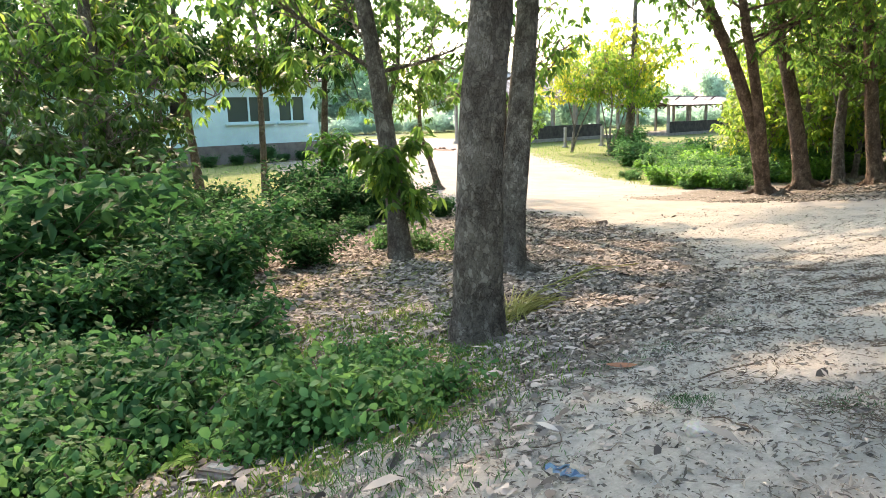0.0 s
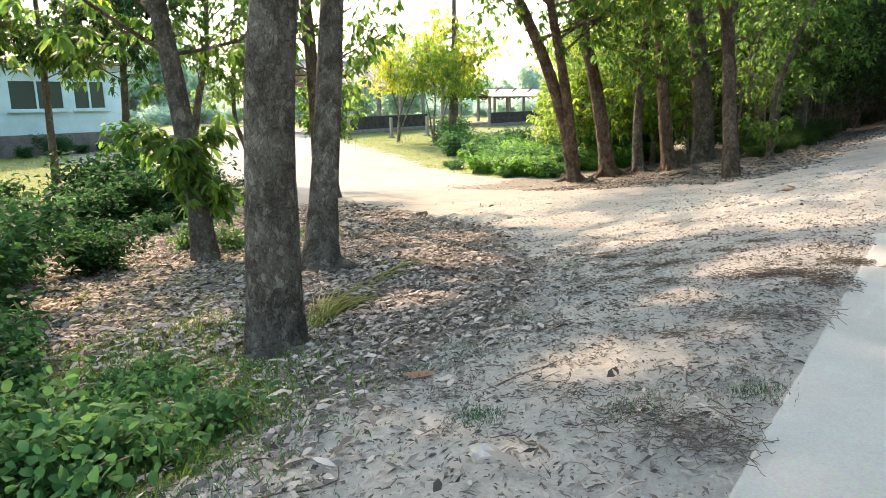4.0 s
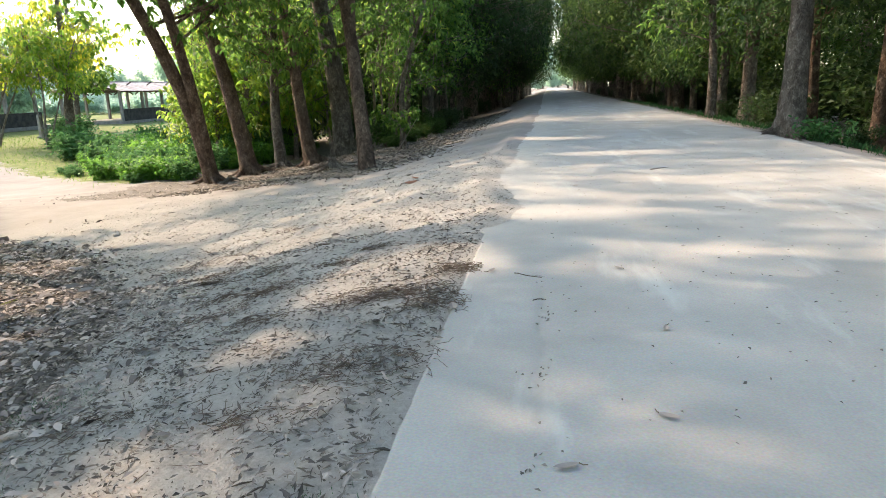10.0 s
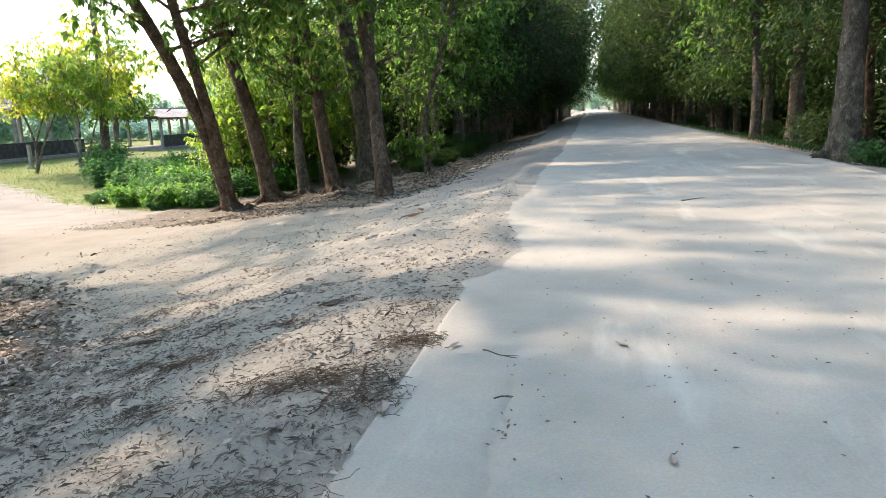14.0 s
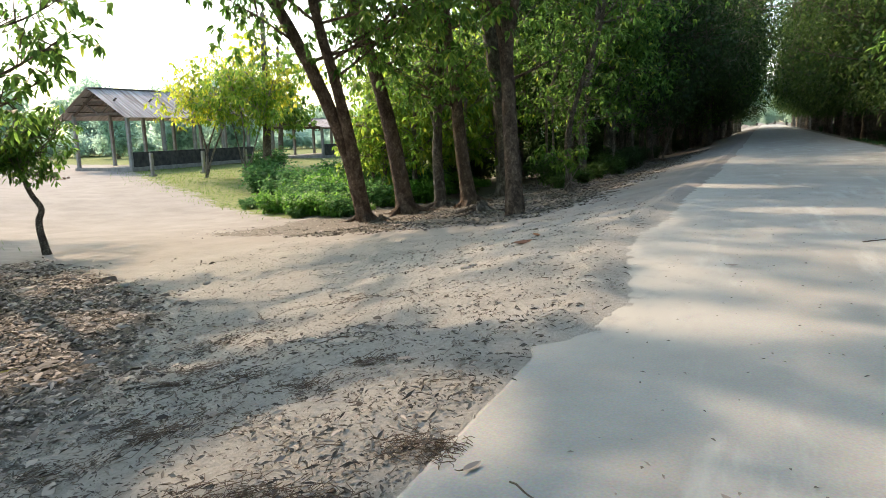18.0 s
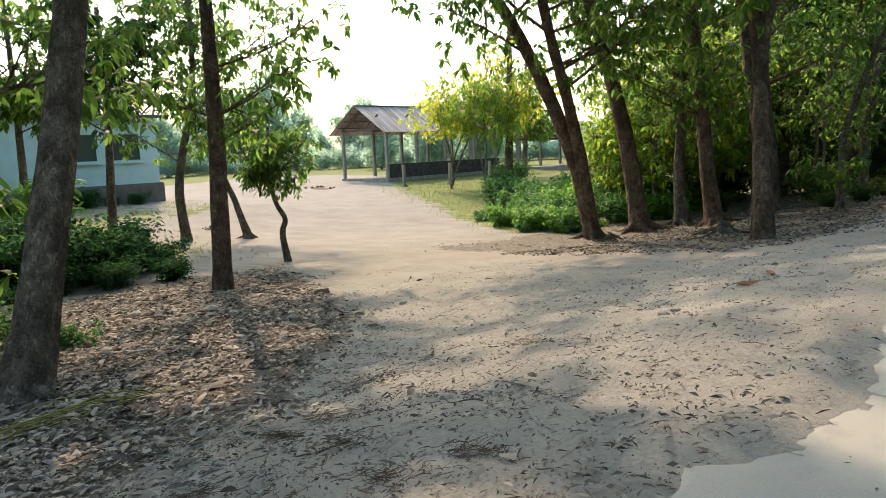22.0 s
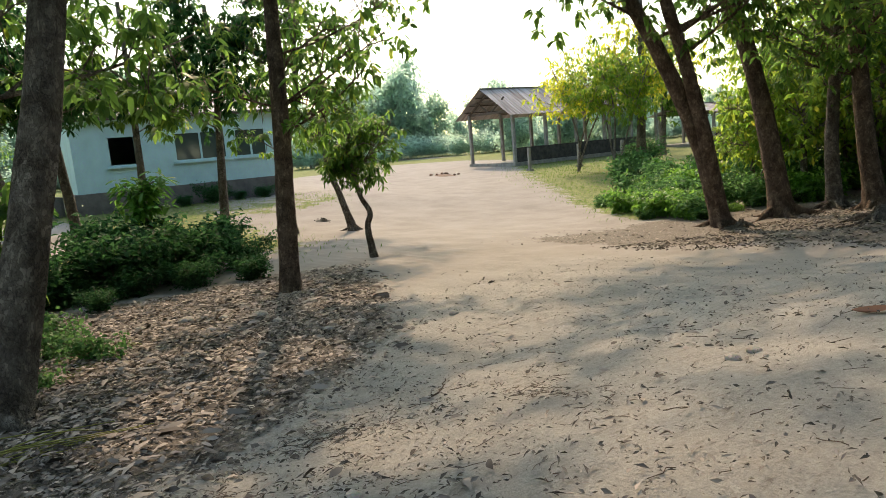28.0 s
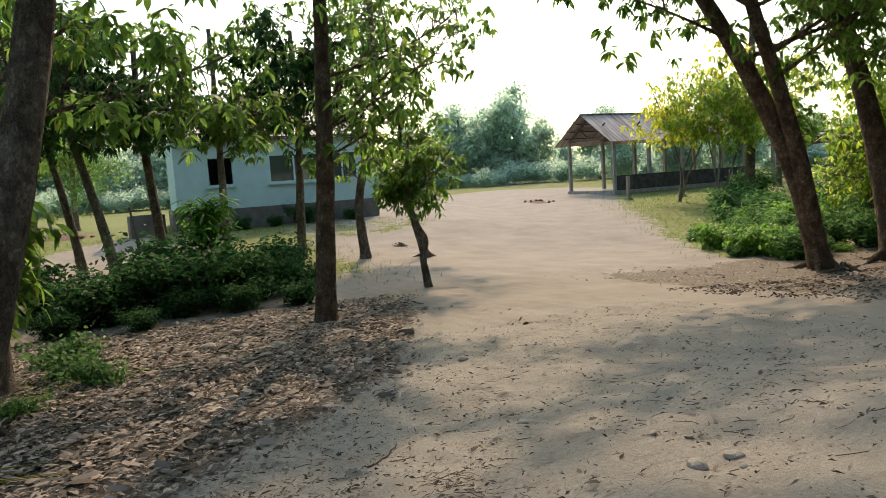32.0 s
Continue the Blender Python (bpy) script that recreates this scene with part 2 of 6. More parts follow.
# ---- shape of the land ----
PX = (-400, -80, -48, -20, -11, -6.3, -4.0, -2.1, -1.4, -1.0, -0.45, 0.0, 0.07, 0.22, 4.9, 5.1, 5.3, 6.4, 8.5, 60, 400)
PZ = (-0.9, -0.9, -0.9, -1.42, -1.2, -0.95, -0.76, -0.34, -0.2, -0.1, -0.02, 0.002, -0.004, -0.12, -0.12, -0.02, 0.0, -0.12, -0.7, -1.1, -1.1)


def smooth(a, b, v):
    v = np.clip((v - a) / (b - a), 0, 1)
    return v * v * (3 - 2 * v)


def road_left(y):
    """The left rim of the concrete, as the sand leaves it bare."""
    jog = np.interp(y, (5.35, 5.8, 6.3, 6.6, 7.0, 7.5, 8.6, 9.7, 13, 20, 30), (0, 0.13, 0.2, 0.25, 0.17, 0.07, -0.16, -0.24, -0.14, -0.05, 0))
    return 0.06 + 0.0105 * y + jog


def land(x, y):
    """Height of the bare ground."""
    x, y = np.asarray(x, float), np.asarray(y, float)
    xs = x - np.where(np.abs(x) < 40, road_left(np.clip(y, -30, 260)), 0.1)
    z = np.interp(xs, PX, PZ)
    wide = 0.5 * (np.interp(xs - 0.3, PX, PZ) + np.interp(xs + 0.3, PX, PZ))
    z = np.where(xs < -0.5, 0.5 * z + 0.5 * wide, z)
    z = z + 0.4 * smooth(-24, -33, x) * smooth(-60, -45, x) * smooth(4, 9, y) * smooth(26, 20, y)
    return z - 0.33 * smooth(13, 20, y) * smooth(-5, -9, x) * smooth(-30, -16, x)


def put(name, verts, faces, material, parent=None, label="", smooth_faces=False):
    me = bpy.data.meshes.new(name)
    me.from_pydata([tuple(v) for v in verts], [], [tuple(f) for f in faces])
    me.materials.append(material)
    if smooth_faces:
        me.polygons.foreach_set("use_smooth", np.ones(len(me.polygons), bool))
    ob = new(name, me)
    ob.parent = parent
    if label:
        tagged(ob, label)
    return ob


def put_arrays(name, v, f, material, parent=None):
    """A mesh from arrays: v (n, 3), f (m, k)."""
    me = bpy.data.meshes.new(name)
    m, k = f.shape
    me.vertices.add(len(v))
    me.vertices.foreach_set("co", np.ascontiguousarray(v, np.float32).ravel())
    me.loops.add(m * k)
    me.loops.foreach_set("vertex_index", np.ascontiguousarray(f, np.int32).ravel())
    me.polygons.add(m)
    me.polygons.foreach_set("loop_start", np.arange(0, m * k, k, dtype=np.int32))
    me.update(calc_edges=True)
    me.materials.append(material)
    ob = new(name, me)
    ob.parent = parent
    return ob


def part(name, bm, material, parent, label=""):
    me = bpy.data.meshes.new(name)
    bm.to_mesh(me)
    bm.free()
    me.materials.append(material)
    ob = new(name, me)
    ob.parent = parent
    if label:
        tagged(ob, label)
    return ob


def thing(name, x, y, z, label, category, group="", rz=0.0):
    ob = new(name)
    ob.empty_display_size = 0.2
    ob.matrix_world = pose(x, y, z, 0, 0, rz)
    return tagged(ob, label, category, group)


def box_bm(sx, sy, sz, at=(0, 0, 0), bevel=0.0, rz=0.0):
    bm = bmesh.new()
    bmesh.ops.create_cube(bm, size=1.0, matrix=Matrix.Translation(at) @ Matrix.Rotation(rz, 4, "Z") @ Matrix.Diagonal((sx, sy, sz, 1)))
    if bevel:
        bmesh.ops.bevel(bm, geom=bm.edges[:], offset=bevel, segments=2, affect="EDGES")
    return bm


def ground_axis(limits):
    """Grid lines: (from, to, step) stretches."""
    out = [limits[0][0]]
    for a, b, s in limits:
        n = max(1, round((b - a) / s))
        out += list(a + (b - a) * np.arange(1, n + 1) / n)
    return np.array(out)


gx = ground_axis([(-1500, -400, 220), (-400, -80, 20), (-80, -30, 2), (-30, -14, 0.5), (-14, -8, 0.16), (-8, 0.6, 0.06), (0.6, 5.0, 1.1), (5.0, 8.0, 0.2), (8, 20, 1.0), (20, 80, 6), (80, 400, 40), (400, 1500, 220)])
gy = ground_axis([(-1500, -300, 200), (-300, -20, 20), (-20, -5, 1.0), (-5, 14, 0.06), (14, 26, 0.2), (26, 60, 1.5), (60, 260, 8), (260, 1500, 200)])
GX, GY = np.meshgrid(gx, gy, indexing="ij")
GZ = land(GX, GY)
rng = np.random.default_rng(3)


def lumps(x, y, scale, seed):
    """Cheap smooth relief from crossed waves."""
    r = np.random.default_rng(seed)
    out = 0
    for _ in range(9):
        a, p, k = r.uniform(0, 2 * np.pi), r.uniform(0, 6.3), r.uniform(0.6, 1.8) / scale
        out = out + np.sin((x * np.cos(a) + y * np.sin(a)) * k * 2 * np.pi + p)
    return out / 9


near = smooth(-40, -12, GX) * smooth(0.0, -0.5, GX - road_left(GY)) * smooth(40, 20, GY)
GZ = GZ + near * (0.036 * lumps(GX, GY, 1.6, 1) + 0.024 * lumps(GX, GY, 0.5, 2) + 0.014 * lumps(GX, GY, 0.2, 5)) + 0.05 * smooth(-12, -20, GX) * lumps(GX, GY, 7, 4)
rim_x = GX - road_left(GY)
apron = smooth(5.2, 5.8, GY) * smooth(60, 40, GY) * smooth(-0.5, -0.2, rim_x) * (rim_x < 0.32)
GZ = GZ * (1 - apron) + apron * (0.02 - 0.085 * rim_x + 0.013 * lumps(GX, GY, 0.4, 41) + 0.008 * lumps(GX, GY, 0.13, 42))
GZ = GZ + near * smooth(-0.3, -0.9, rim_x) * smooth(-7.5, -5.0, GX) * 0.02 * lumps(GX + 0.5 * GY, 0.45 * GY - 0.3 * GX, 0.3, 45)
ruts = near * smooth(-0.5, -1.5, GX) * smooth(-9, -6, GX)
GZ = GZ - ruts * 0.02 * np.clip(np.sin((GX * 0.45 + GY * 0.9) * 5.2 + 0.6 * np.sin(GX * 2.3)), -0.2, 1)
nx, ny = GX.shape
idx = np.arange(nx * ny).reshape(nx, ny)
quads = np.stack([idx[:-1, :-1], idx[1:, :-1], idx[1:, 1:], idx[:-1, 1:]], -1).reshape(-1, 4)


def on_ground(x, y):
    """Height of the built ground surface, by the grid."""
    i = np.clip(np.searchsorted(gx, x) - 1, 0, nx - 2)
    j = np.clip(np.searchsorted(gy, y) - 1, 0, ny - 2)
    u, v = (x - gx[i]) / (gx[i + 1] - gx[i]), (y - gy[j]) / (gy[j + 1] - gy[j])
    return (GZ[i, j] * (1 - u) * (1 - v) + GZ[i + 1, j] * u * (1 - v) + GZ[i, j + 1] * (1 - u) * v + GZ[i + 1, j + 1] * u * v)


def ground_material():
    """Grey-beige silt; leaf mould under the trees; grass beyond the track; all by noise and by the lie of the land."""
    m = bpy.data.materials.new("ground_silt")
    m.use_nodes = True
    nt = m.node_tree
    b = nt.nodes["Principled BSDF"]
    b.inputs["Roughness"].default_value, b.inputs["Specular IOR Level"].default_value = 0.97, 0.1
    geo = nt.nodes.new("ShaderNodeNewGeometry")

    def noise_node(scale, detail=6, rough=0.6):
        n = nt.nodes.new("ShaderNodeTexNoise")
        n.inputs["Scale"].default_value, n.inputs["Detail"].default_value, n.inputs["Roughness"].default_value = scale, detail, rough
        nt.links.new(geo.outputs["Position"], n.inputs["Vector"])
        return n.outputs["Fac"]

    def ramp(fac, p0, p1, c0=(0, 0, 0), c1=(1, 1, 1)):
        r = nt.nodes.new("ShaderNodeValToRGB")
        r.color_ramp.elements[0].position, r.color_ramp.elements[1].position = p0, p1
        r.color_ramp.elements[0].color, r.color_ramp.elements[1].color = (*c0, 1), (*c1, 1)
        nt.links.new(fac, r.inputs["Fac"])
        return r.outputs["Color"]

    def mix(fac, a, c):
        x = nt.nodes.new("ShaderNodeMix")
        x.data_type = "RGBA"
        nt.links.new(fac, x.inputs[0])
        nt.links.new(a, x.inputs[6])
        nt.links.new(c, x.inputs[7])
        return x.outputs[2]

    att = nt.nodes.new("ShaderNodeAttribute")
    att.attribute_name = "cover"
    sep = nt.nodes.new("ShaderNodeSeparateColor")
    nt.links.new(att.outputs["Color"], sep.inputs[0])
    silt = ramp(noise_node(1.1, 10, 0.65), 0.3, 0.72, (0.305, 0.286, 0.255), (0.44, 0.416, 0.372))
    grain = ramp(noise_node(30, 9, 0.8), 0.34, 0.6, (0.222, 0.206, 0.182), (0.46, 0.434, 0.39))
    half = nt.nodes.new("ShaderNodeValue")
    half.outputs[0].default_value = 0.5
    silt = mix(half.outputs[0], silt, grain)
    sand = ramp(noise_node(0.8, 9, 0.66), 0.34, 0.66, (0.225, 0.2, 0.178), (0.285, 0.258, 0.232))
    silt = mix(sep.outputs[2], sand, silt)
    # trodden streaks with dark humus caught in them, run roughly along the bank
    turn = nt.nodes.new("ShaderNodeMapping")
    turn.inputs["Rotation"].default_value = (0, 0, 0.35)
    turn.inputs["Scale"].default_value = (1.0, 0.3, 1.0)
    nt.links.new(geo.outputs["Position"], turn.inputs["Vector"])
    streak = nt.nodes.new("ShaderNodeTexNoise")
    streak.inputs["Scale"].default_value, streak.inputs["Detail"].default_value, streak.inputs["Roughness"].default_value = 13.0, 9, 0.72
    nt.links.new(turn.outputs[0], streak.inputs["Vector"])
    dark_streak = ramp(streak.outputs["Fac"], 0.55, 0.66)
    where = ramp(noise_node(1.3, 5, 0.6), 0.44, 0.6)
    both = nt.nodes.new("ShaderNodeMath")
    both.operation = "MULTIPLY"
    nt.links.new(dark_streak, both.inputs[0])
    nt.links.new(where, both.inputs[1])
    humus = nt.nodes.new("ShaderNodeRGB")
    humus.outputs[0].default_value = (0.2, 0.18, 0.15, 1)
    near_road = nt.nodes.new("ShaderNodeMath")
    near_road.operation = "MULTIPLY"
    nt.links.new(both.outputs[0], near_road.inputs[0])
    nt.links.new(sep.outputs[2], near_road.inputs[1])
    silt = mix(near_road.outputs[0], silt, humus.outputs[0])
    mould = ramp(noise_node(24, 9, 0.75), 0.3, 0.7, (0.06, 0.051, 0.043), (0.26, 0.225, 0.19))
    turf = ramp(noise_node(5, 8, 0.7), 0.3, 0.7, (0.07, 0.1, 0.03), (0.24, 0.245, 0.1))
    edge = noise_node(2.6, 8, 0.7)

    def masked(channel):
        mth = nt.nodes.new("ShaderNodeMath")
        mth.operation = "ADD"
        nt.links.new(sep.outputs[channel], mth.inputs[0])
        nt.links.new(edge, mth.inputs[1])
        return ramp(mth.outputs[0], 0.92, 1.12)

    col = mix(masked(0), silt, mould)
    col = mix(masked(1), col, turf)
    nt.links.new(col, b.inputs["Base Color"])
    bp = nt.nodes.new("ShaderNodeBump")
    bp.inputs["Strength"].default_value, bp.inputs["Distance"].default_value = 1.0, 0.022
    add = nt.nodes.new("ShaderNodeMath")
    add.operation = "ADD"
    nt.links.new(noise_node(14, 10, 0.75), add.inputs[0])
    nt.links.new(noise_node(70, 5, 0.7), add.inputs[1])
    add2 = nt.nodes.new("ShaderNodeMath")
    add2.operation = "ADD"
    nt.links.new(add.outputs[0], add2.inputs[0])
    nt.links.new(streak.outputs["Fac"], add2.inputs[1])
    flat = nt.nodes.new("ShaderNodeMath")
    flat.operation = "MULTIPLY_ADD"
    nt.links.new(sep.outputs[2], flat.inputs[0])
    flat.inputs[1].default_value, flat.inputs[2].default_value = 0.88, 0.12
    lower = nt.nodes.new("ShaderNodeMath")
    lower.operation = "MULTIPLY"
    nt.links.new(add2.outputs[0], lower.inputs[0])
    nt.links.new(flat.outputs[0], lower.inputs[1])
    nt.links.new(lower.outputs[0], bp.inputs["Height"])
    nt.links.new(bp.outputs[0], b.inputs["Normal"])
    return m


def track(x, y):
    """1 on the bare sandy track that leaves the road and runs to the sheds, 0 off it."""
    # centre line of the track by its distance from the road
    d = np.clip(-x, 0, 90)
    mid = np.interp(d, (0, 3, 8, 14, 22, 32, 40, 50, 62, 90), (8.5, 10, 14.2, 17.0, 19.7, 23.2, 28, 34, 40, 60))
    half = np.interp(d, (0, 3, 8, 14, 22, 32, 40, 50, 62, 72), (14, 9.5, 5.4, 4.1, 6.2, 8.8, 9.8, 12, 9, 0.1))
    return smooth(1.25, 0.8, np.abs(y - mid) / half)


def litter(x, y):
    """How thick the fallen leaves lie, 0 to 1."""
    rim_ = np.interp(y, (-4, -0.4, 0.5, 1.2, 2.8, 5.0, 7.0, 9.0, 10.6, 12.5), (-1.9, -2.1, -2.55, -2.7, -2.75, -3.7, -5.2, -7.2, -10.8, -15))
    lawn = np.exp(-(((x + 2.75) + 0.7 * (y - 0.0)) / 0.75) ** 2 - ((y - 0.0) / 1.4) ** 2)
    a = (1 - 0.85 * lawn) * smooth(2.0, -1.0, x - rim_) * smooth(-15, -11, x) * smooth(-3.5, -1.5, y) * smooth(12.5, 10.5, y)
    row = smooth(-1.8, -3.0, x) * smooth(15.0, 17.0, y)
    return np.clip(np.maximum.reduce([a, row * smooth(-14, -11, x), 0.8 * smooth(5.6, 6.6, x)]), 0, 1)


def turf(x, y):
    t = 1 - track(x, y)
    t = t * (1 - smooth(1.2, 0.7, np.hypot((x + 30) / 7, (y - 5.5) / 2.6)))
    far = smooth(-13, -20, x) * t
    yard = smooth(1.15, 0.8, np.hypot((x + 31.0) / 3.6, (y - 15.5) / 4.6)) * (0.75 + 0.35 * lumps(x, y, 1.6, 51))
    verge = 0.35 * smooth(6.5, 9.5, x)
    field = smooth(-12, -14, x) * smooth(18.5, 21, y) * smooth(-45, -35, x) * t
    left = smooth(1.5, -0.8, y + 0.9 * (x + 2.2)) * smooth(-1.6, -2.6, x) * smooth(-11, -8, x)
    return np.clip(np.maximum.reduce([far, verge, field, left, yard]), 0, 1)


ground = put_arrays("ground", np.stack([GX, GY, GZ], -1).reshape(-1, 3), quads, ground_material())
cover = ground.data.attributes.new("cover", "FLOAT_COLOR", "POINT")
cover.data.foreach_set("color", np.stack([litter(GX, GY), turf(GX, GY) * np.where(GX < -12, 0.62, 1.0), smooth(-11, -6, GX) * smooth(15, 9, GY + 0.25 * GX), 0 * GX + 1], -1).astype(np.float32).ravel())
ground.data.polygons.foreach_set("use_smooth", np.ones(len(quads), bool))
tagged(ground, "bare grey-beige silt with leaf mould and grass", "ground", kind="structure")


# ---- road ----
def road_material():
    """Worn cement: broad pale and dark clouds, drips along the road, small stains, and packed silt in the broken joint."""
    m = make_mat("road_concrete", (0.455, 0.44, 0.4), (0.35, 0.336, 0.305), 0.9, 0.85, 0.07, 90)
    nt = m.node_tree
    b = nt.nodes["Principled BSDF"]
    col = b.inputs["Base Color"].links[0].from_socket
    geo = nt.nodes.new("ShaderNodeNewGeometry")

    def spots(scale, lo, hi, stretch):
        mp = nt.nodes.new("ShaderNodeMapping")
        mp.inputs["Scale"].default_value = stretch
        nt.links.new(geo.outputs["Position"], mp.inputs["Vector"])
        n = nt.nodes.new("ShaderNodeTexNoise")
        n.inputs["Scale"].default_value, n.inputs["Detail"].default_value, n.inputs["Roughness"].default_value = scale, 6, 0.65
        nt.links.new(mp.outputs[0], n.inputs["Vector"])
        r = nt.nodes.new("ShaderNodeValToRGB")
        r.color_ramp.elements[0].position, r.color_ramp.elements[1].position = lo, hi
        nt.links.new(n.outputs["Fac"], r.inputs["Fac"])
        return r.outputs["Color"]

    def lay(col, fac, tint):
        x = nt.nodes.new("ShaderNodeMix")
        x.data_type = "RGBA"
        nt.links.new(fac, x.inputs[0])
        nt.links.new(col, x.inputs[6])
        x.inputs[7].default_value = (*tint, 1)
        return x.outputs[2]

    col = lay(col, spots(2.6, 0.64, 0.74, (1, 0.6, 1)), (0.3, 0.285, 0.265))
    col = lay(col, spots(1.1, 0.55, 0.8, (1.6, 0.35, 1)), (0.47, 0.468, 0.43))
    col = lay(col, spots(3.4, 0.66, 0.72, (1, 0.9, 1)), (0.27, 0.265, 0.225))
    col = lay(col, spots(7.0, 0.69, 0.74, (1, 1.2, 1)), (0.36, 0.31, 0.26))
    col = lay(col, spots(26, 0.7, 0.76, (1, 1, 1)), (0.17, 0.155, 0.14))
    att = nt.nodes.new("ShaderNodeAttribute")
    att.attribute_name = "joint"
    col = lay(col, att.outputs["Fac"], (0.27, 0.256, 0.222))
    dust = nt.nodes.new("ShaderNodeAttribute")
    dust.attribute_name = "dust"
    feather = nt.nodes.new("ShaderNodeMath")
    feather.operation = "MULTIPLY"
    nt.links.new(dust.outputs["Fac"], feather.inputs[0])
    nt.links.new(spots(7.0, 0.3, 0.52, (1, 0.6, 1)), feather.inputs[1])
    col = lay(col, feather.outputs[0], (0.375, 0.353, 0.31))
    nt.links.new(col, b.inputs["Base Color"])
    return m


ROADM = road_material()
def slab(name, columns, ys, z, material, label, thick=0.09):
    """A slab through rows of x places, with upright edges."""
    n = len(ys)
    top = []
    for y in ys:
        row = columns(y)
        cross = len(row)
        top += [(x, y, z(x, y)) for x in row]
    low = [(top[i * cross][0] - 0.01, top[i * cross][1], top[i * cross][2] - thick) for i in range(n)] + [(top[i * cross + cross - 1][0] + 0.01, top[i * cross][1], top[i * cross + cross - 1][2] - thick) for i in range(n)]
    faces = [(i * cross + k, i * cross + k + 1, (i + 1) * cross + k + 1, (i + 1) * cross + k) for i in range(n - 1) for k in range(cross - 1)]
    b = n * cross
    faces += [(i * cross, (i + 1) * cross, b + i + 1, b + i) for i in range(n - 1)]
    faces += [((i + 1) * cross + cross - 1, i * cross + cross - 1, b + n + i, b + n + i + 1) for i in range(n - 1)]
    ob = put(name, top + low, faces, material, smooth_faces=True)
    return tagged(ob, label, "road", kind="structure")


def rim(y, seed, amp):
    return amp * float(lumps(np.float64(y), np.float64(seed), 0.5, seed) + 0.6 * lumps(np.float64(y), np.float64(seed), 0.13, seed + 1))


def groove(x, y):
    """Depth of the broken, silted joint near the rim of the road."""
    mid = 0.57 + 0.0105 * y + rim(y, 31, 0.035)
    open_ = float((0.3 + 0.7 * smooth(1.6, 2.2, y)) * smooth(0.3, 1.1, y) * smooth(3.85, 3.4, y))
    wide = 0.042 + 0.022 * math.sin(y * 5.3) * math.sin(y * 11.7)
    return open_ * 0.011 * math.exp(-((x - mid) / max(wide, 0.012)) ** 2) * (0.75 + 0.9 * float(lumps(np.float64(x), np.float64(y), 0.045, 33)))


def buried(y):
    """1 where the silt runs out over the rim of the concrete."""
    return float(smooth(5.2, 5.8, y))


def road_z(x, y):
    return -0.3 * buried(y) * max(0.0, float(road_left(y)) - 0.03 - x) + 0.012 + 0.02 * float(np.clip((x - 0.1) / 2.5, 0, 1)) - 0.004 * math.sin(y * 0.7) - groove(x, y)


def road_columns(y):
    l, r, c = float(road_left(y)) + rim(y, 23, 0.006 + 0.034 * float(smooth(5.2, 5.9, y))), 5.3 + 0.0105 * y + rim(y, 22, 0.06), 0.57 + 0.0105 * y
    c = max(c, l + 0.15)
    b = 0.3 * buried(y)
    return [l - b, l - b / 2 + 0.02, l + 0.03] + [c + u for u in (-0.11, -0.08, -0.06, -0.045, -0.03, -0.015, 0, 0.015, 0.03, 0.045, 0.06, 0.08, 0.11)] + [c + 0.2, c + 0.3, c + 0.45, c + 0.6, c + 0.9, c + 1.6, 3.6 + 0.0105 * y, r - 0.1, r]


road = slab("road", road_columns, list(np.arange(-30, -1, 0.5)) + list(np.arange(-1, 9, 0.025)) + list(np.arange(9, 24, 0.1)) + list(np.arange(24, 262, 2.0)), road_z, ROADM, "pale grey worn concrete road dusted with silt")
joint = road.data.attributes.new("joint", "FLOAT", "POINT")
joint.data.foreach_set("value", np.array([min(0.6, 50 * groove(v.co.x, v.co.y)) for v in road.data.vertices], np.float32))
dust = road.data.attributes.new("dust", "FLOAT", "POINT")
dust.data.foreach_set("value", np.array([float(smooth(1.3, 0.0, v.co.x - float(road_left(v.co.y))) * smooth(5.0, 6.2, v.co.y)) for v in road.data.vertices], np.float32))


# ---- plants ----
def leaves_arrays(c, d, n_, length, width, fold=0.25):
    """Kite-shaped leaf blades: base c, way d, face normal n_; folded a little along the midrib."""
    d = d / np.linalg.norm(d, axis=1, keepdims=True)
    s = np.cross(d, n_)
    s /= np.linalg.norm(s, axis=1, keepdims=True) + 1e-9
    up = np.cross(s, d)
    L, W = length[:, None], width[:, None]
    k = len(c)
    tip = c + d * L - up * L * 0.12
    mid = c + d * L * 0.45
    v = np.stack([c, mid + s * W / 2 + up * W * fold, tip, mid - s * W / 2 + up * W * fold], 1).reshape(-1, 3)
    i = np.arange(k)[:, None] * 4
    f = np.concatenate([i + [0, 1, 2], i + [0, 2, 3]], 1).reshape(-1, 3)
    return v, f


def blades_arrays(c, d, n_, length, width, sag=0.25):
    """Lance-shaped leaves of six corners, arched along the midrib."""
    d = d / np.linalg.norm(d, axis=1, keepdims=True)
    s = np.cross(d, n_)
    s /= np.linalg.norm(s, axis=1, keepdims=True) + 1e-9
    up = np.cross(s, d)
    L, W = length[:, None], width[:, None]
    a, b = c + d * L * 0.32 + up * L * 0.05, c + d * L * 0.7 - up * L * sag * 0.35
    tip = c + d * L - up * L * sag
    v = np.stack([c, a + s * W * 0.46, b + s * W * 0.42, tip, b - s * W * 0.42, a - s * W * 0.46], 1).reshape(-1, 3)
    i = np.arange(len(c))[:, None] * 6
    f = np.concatenate([i + [0, 1, 5], i + [1, 2, 4], i + [1, 4, 5], i + [2, 3, 4]], 1).reshape(-1, 3)
    return v, f


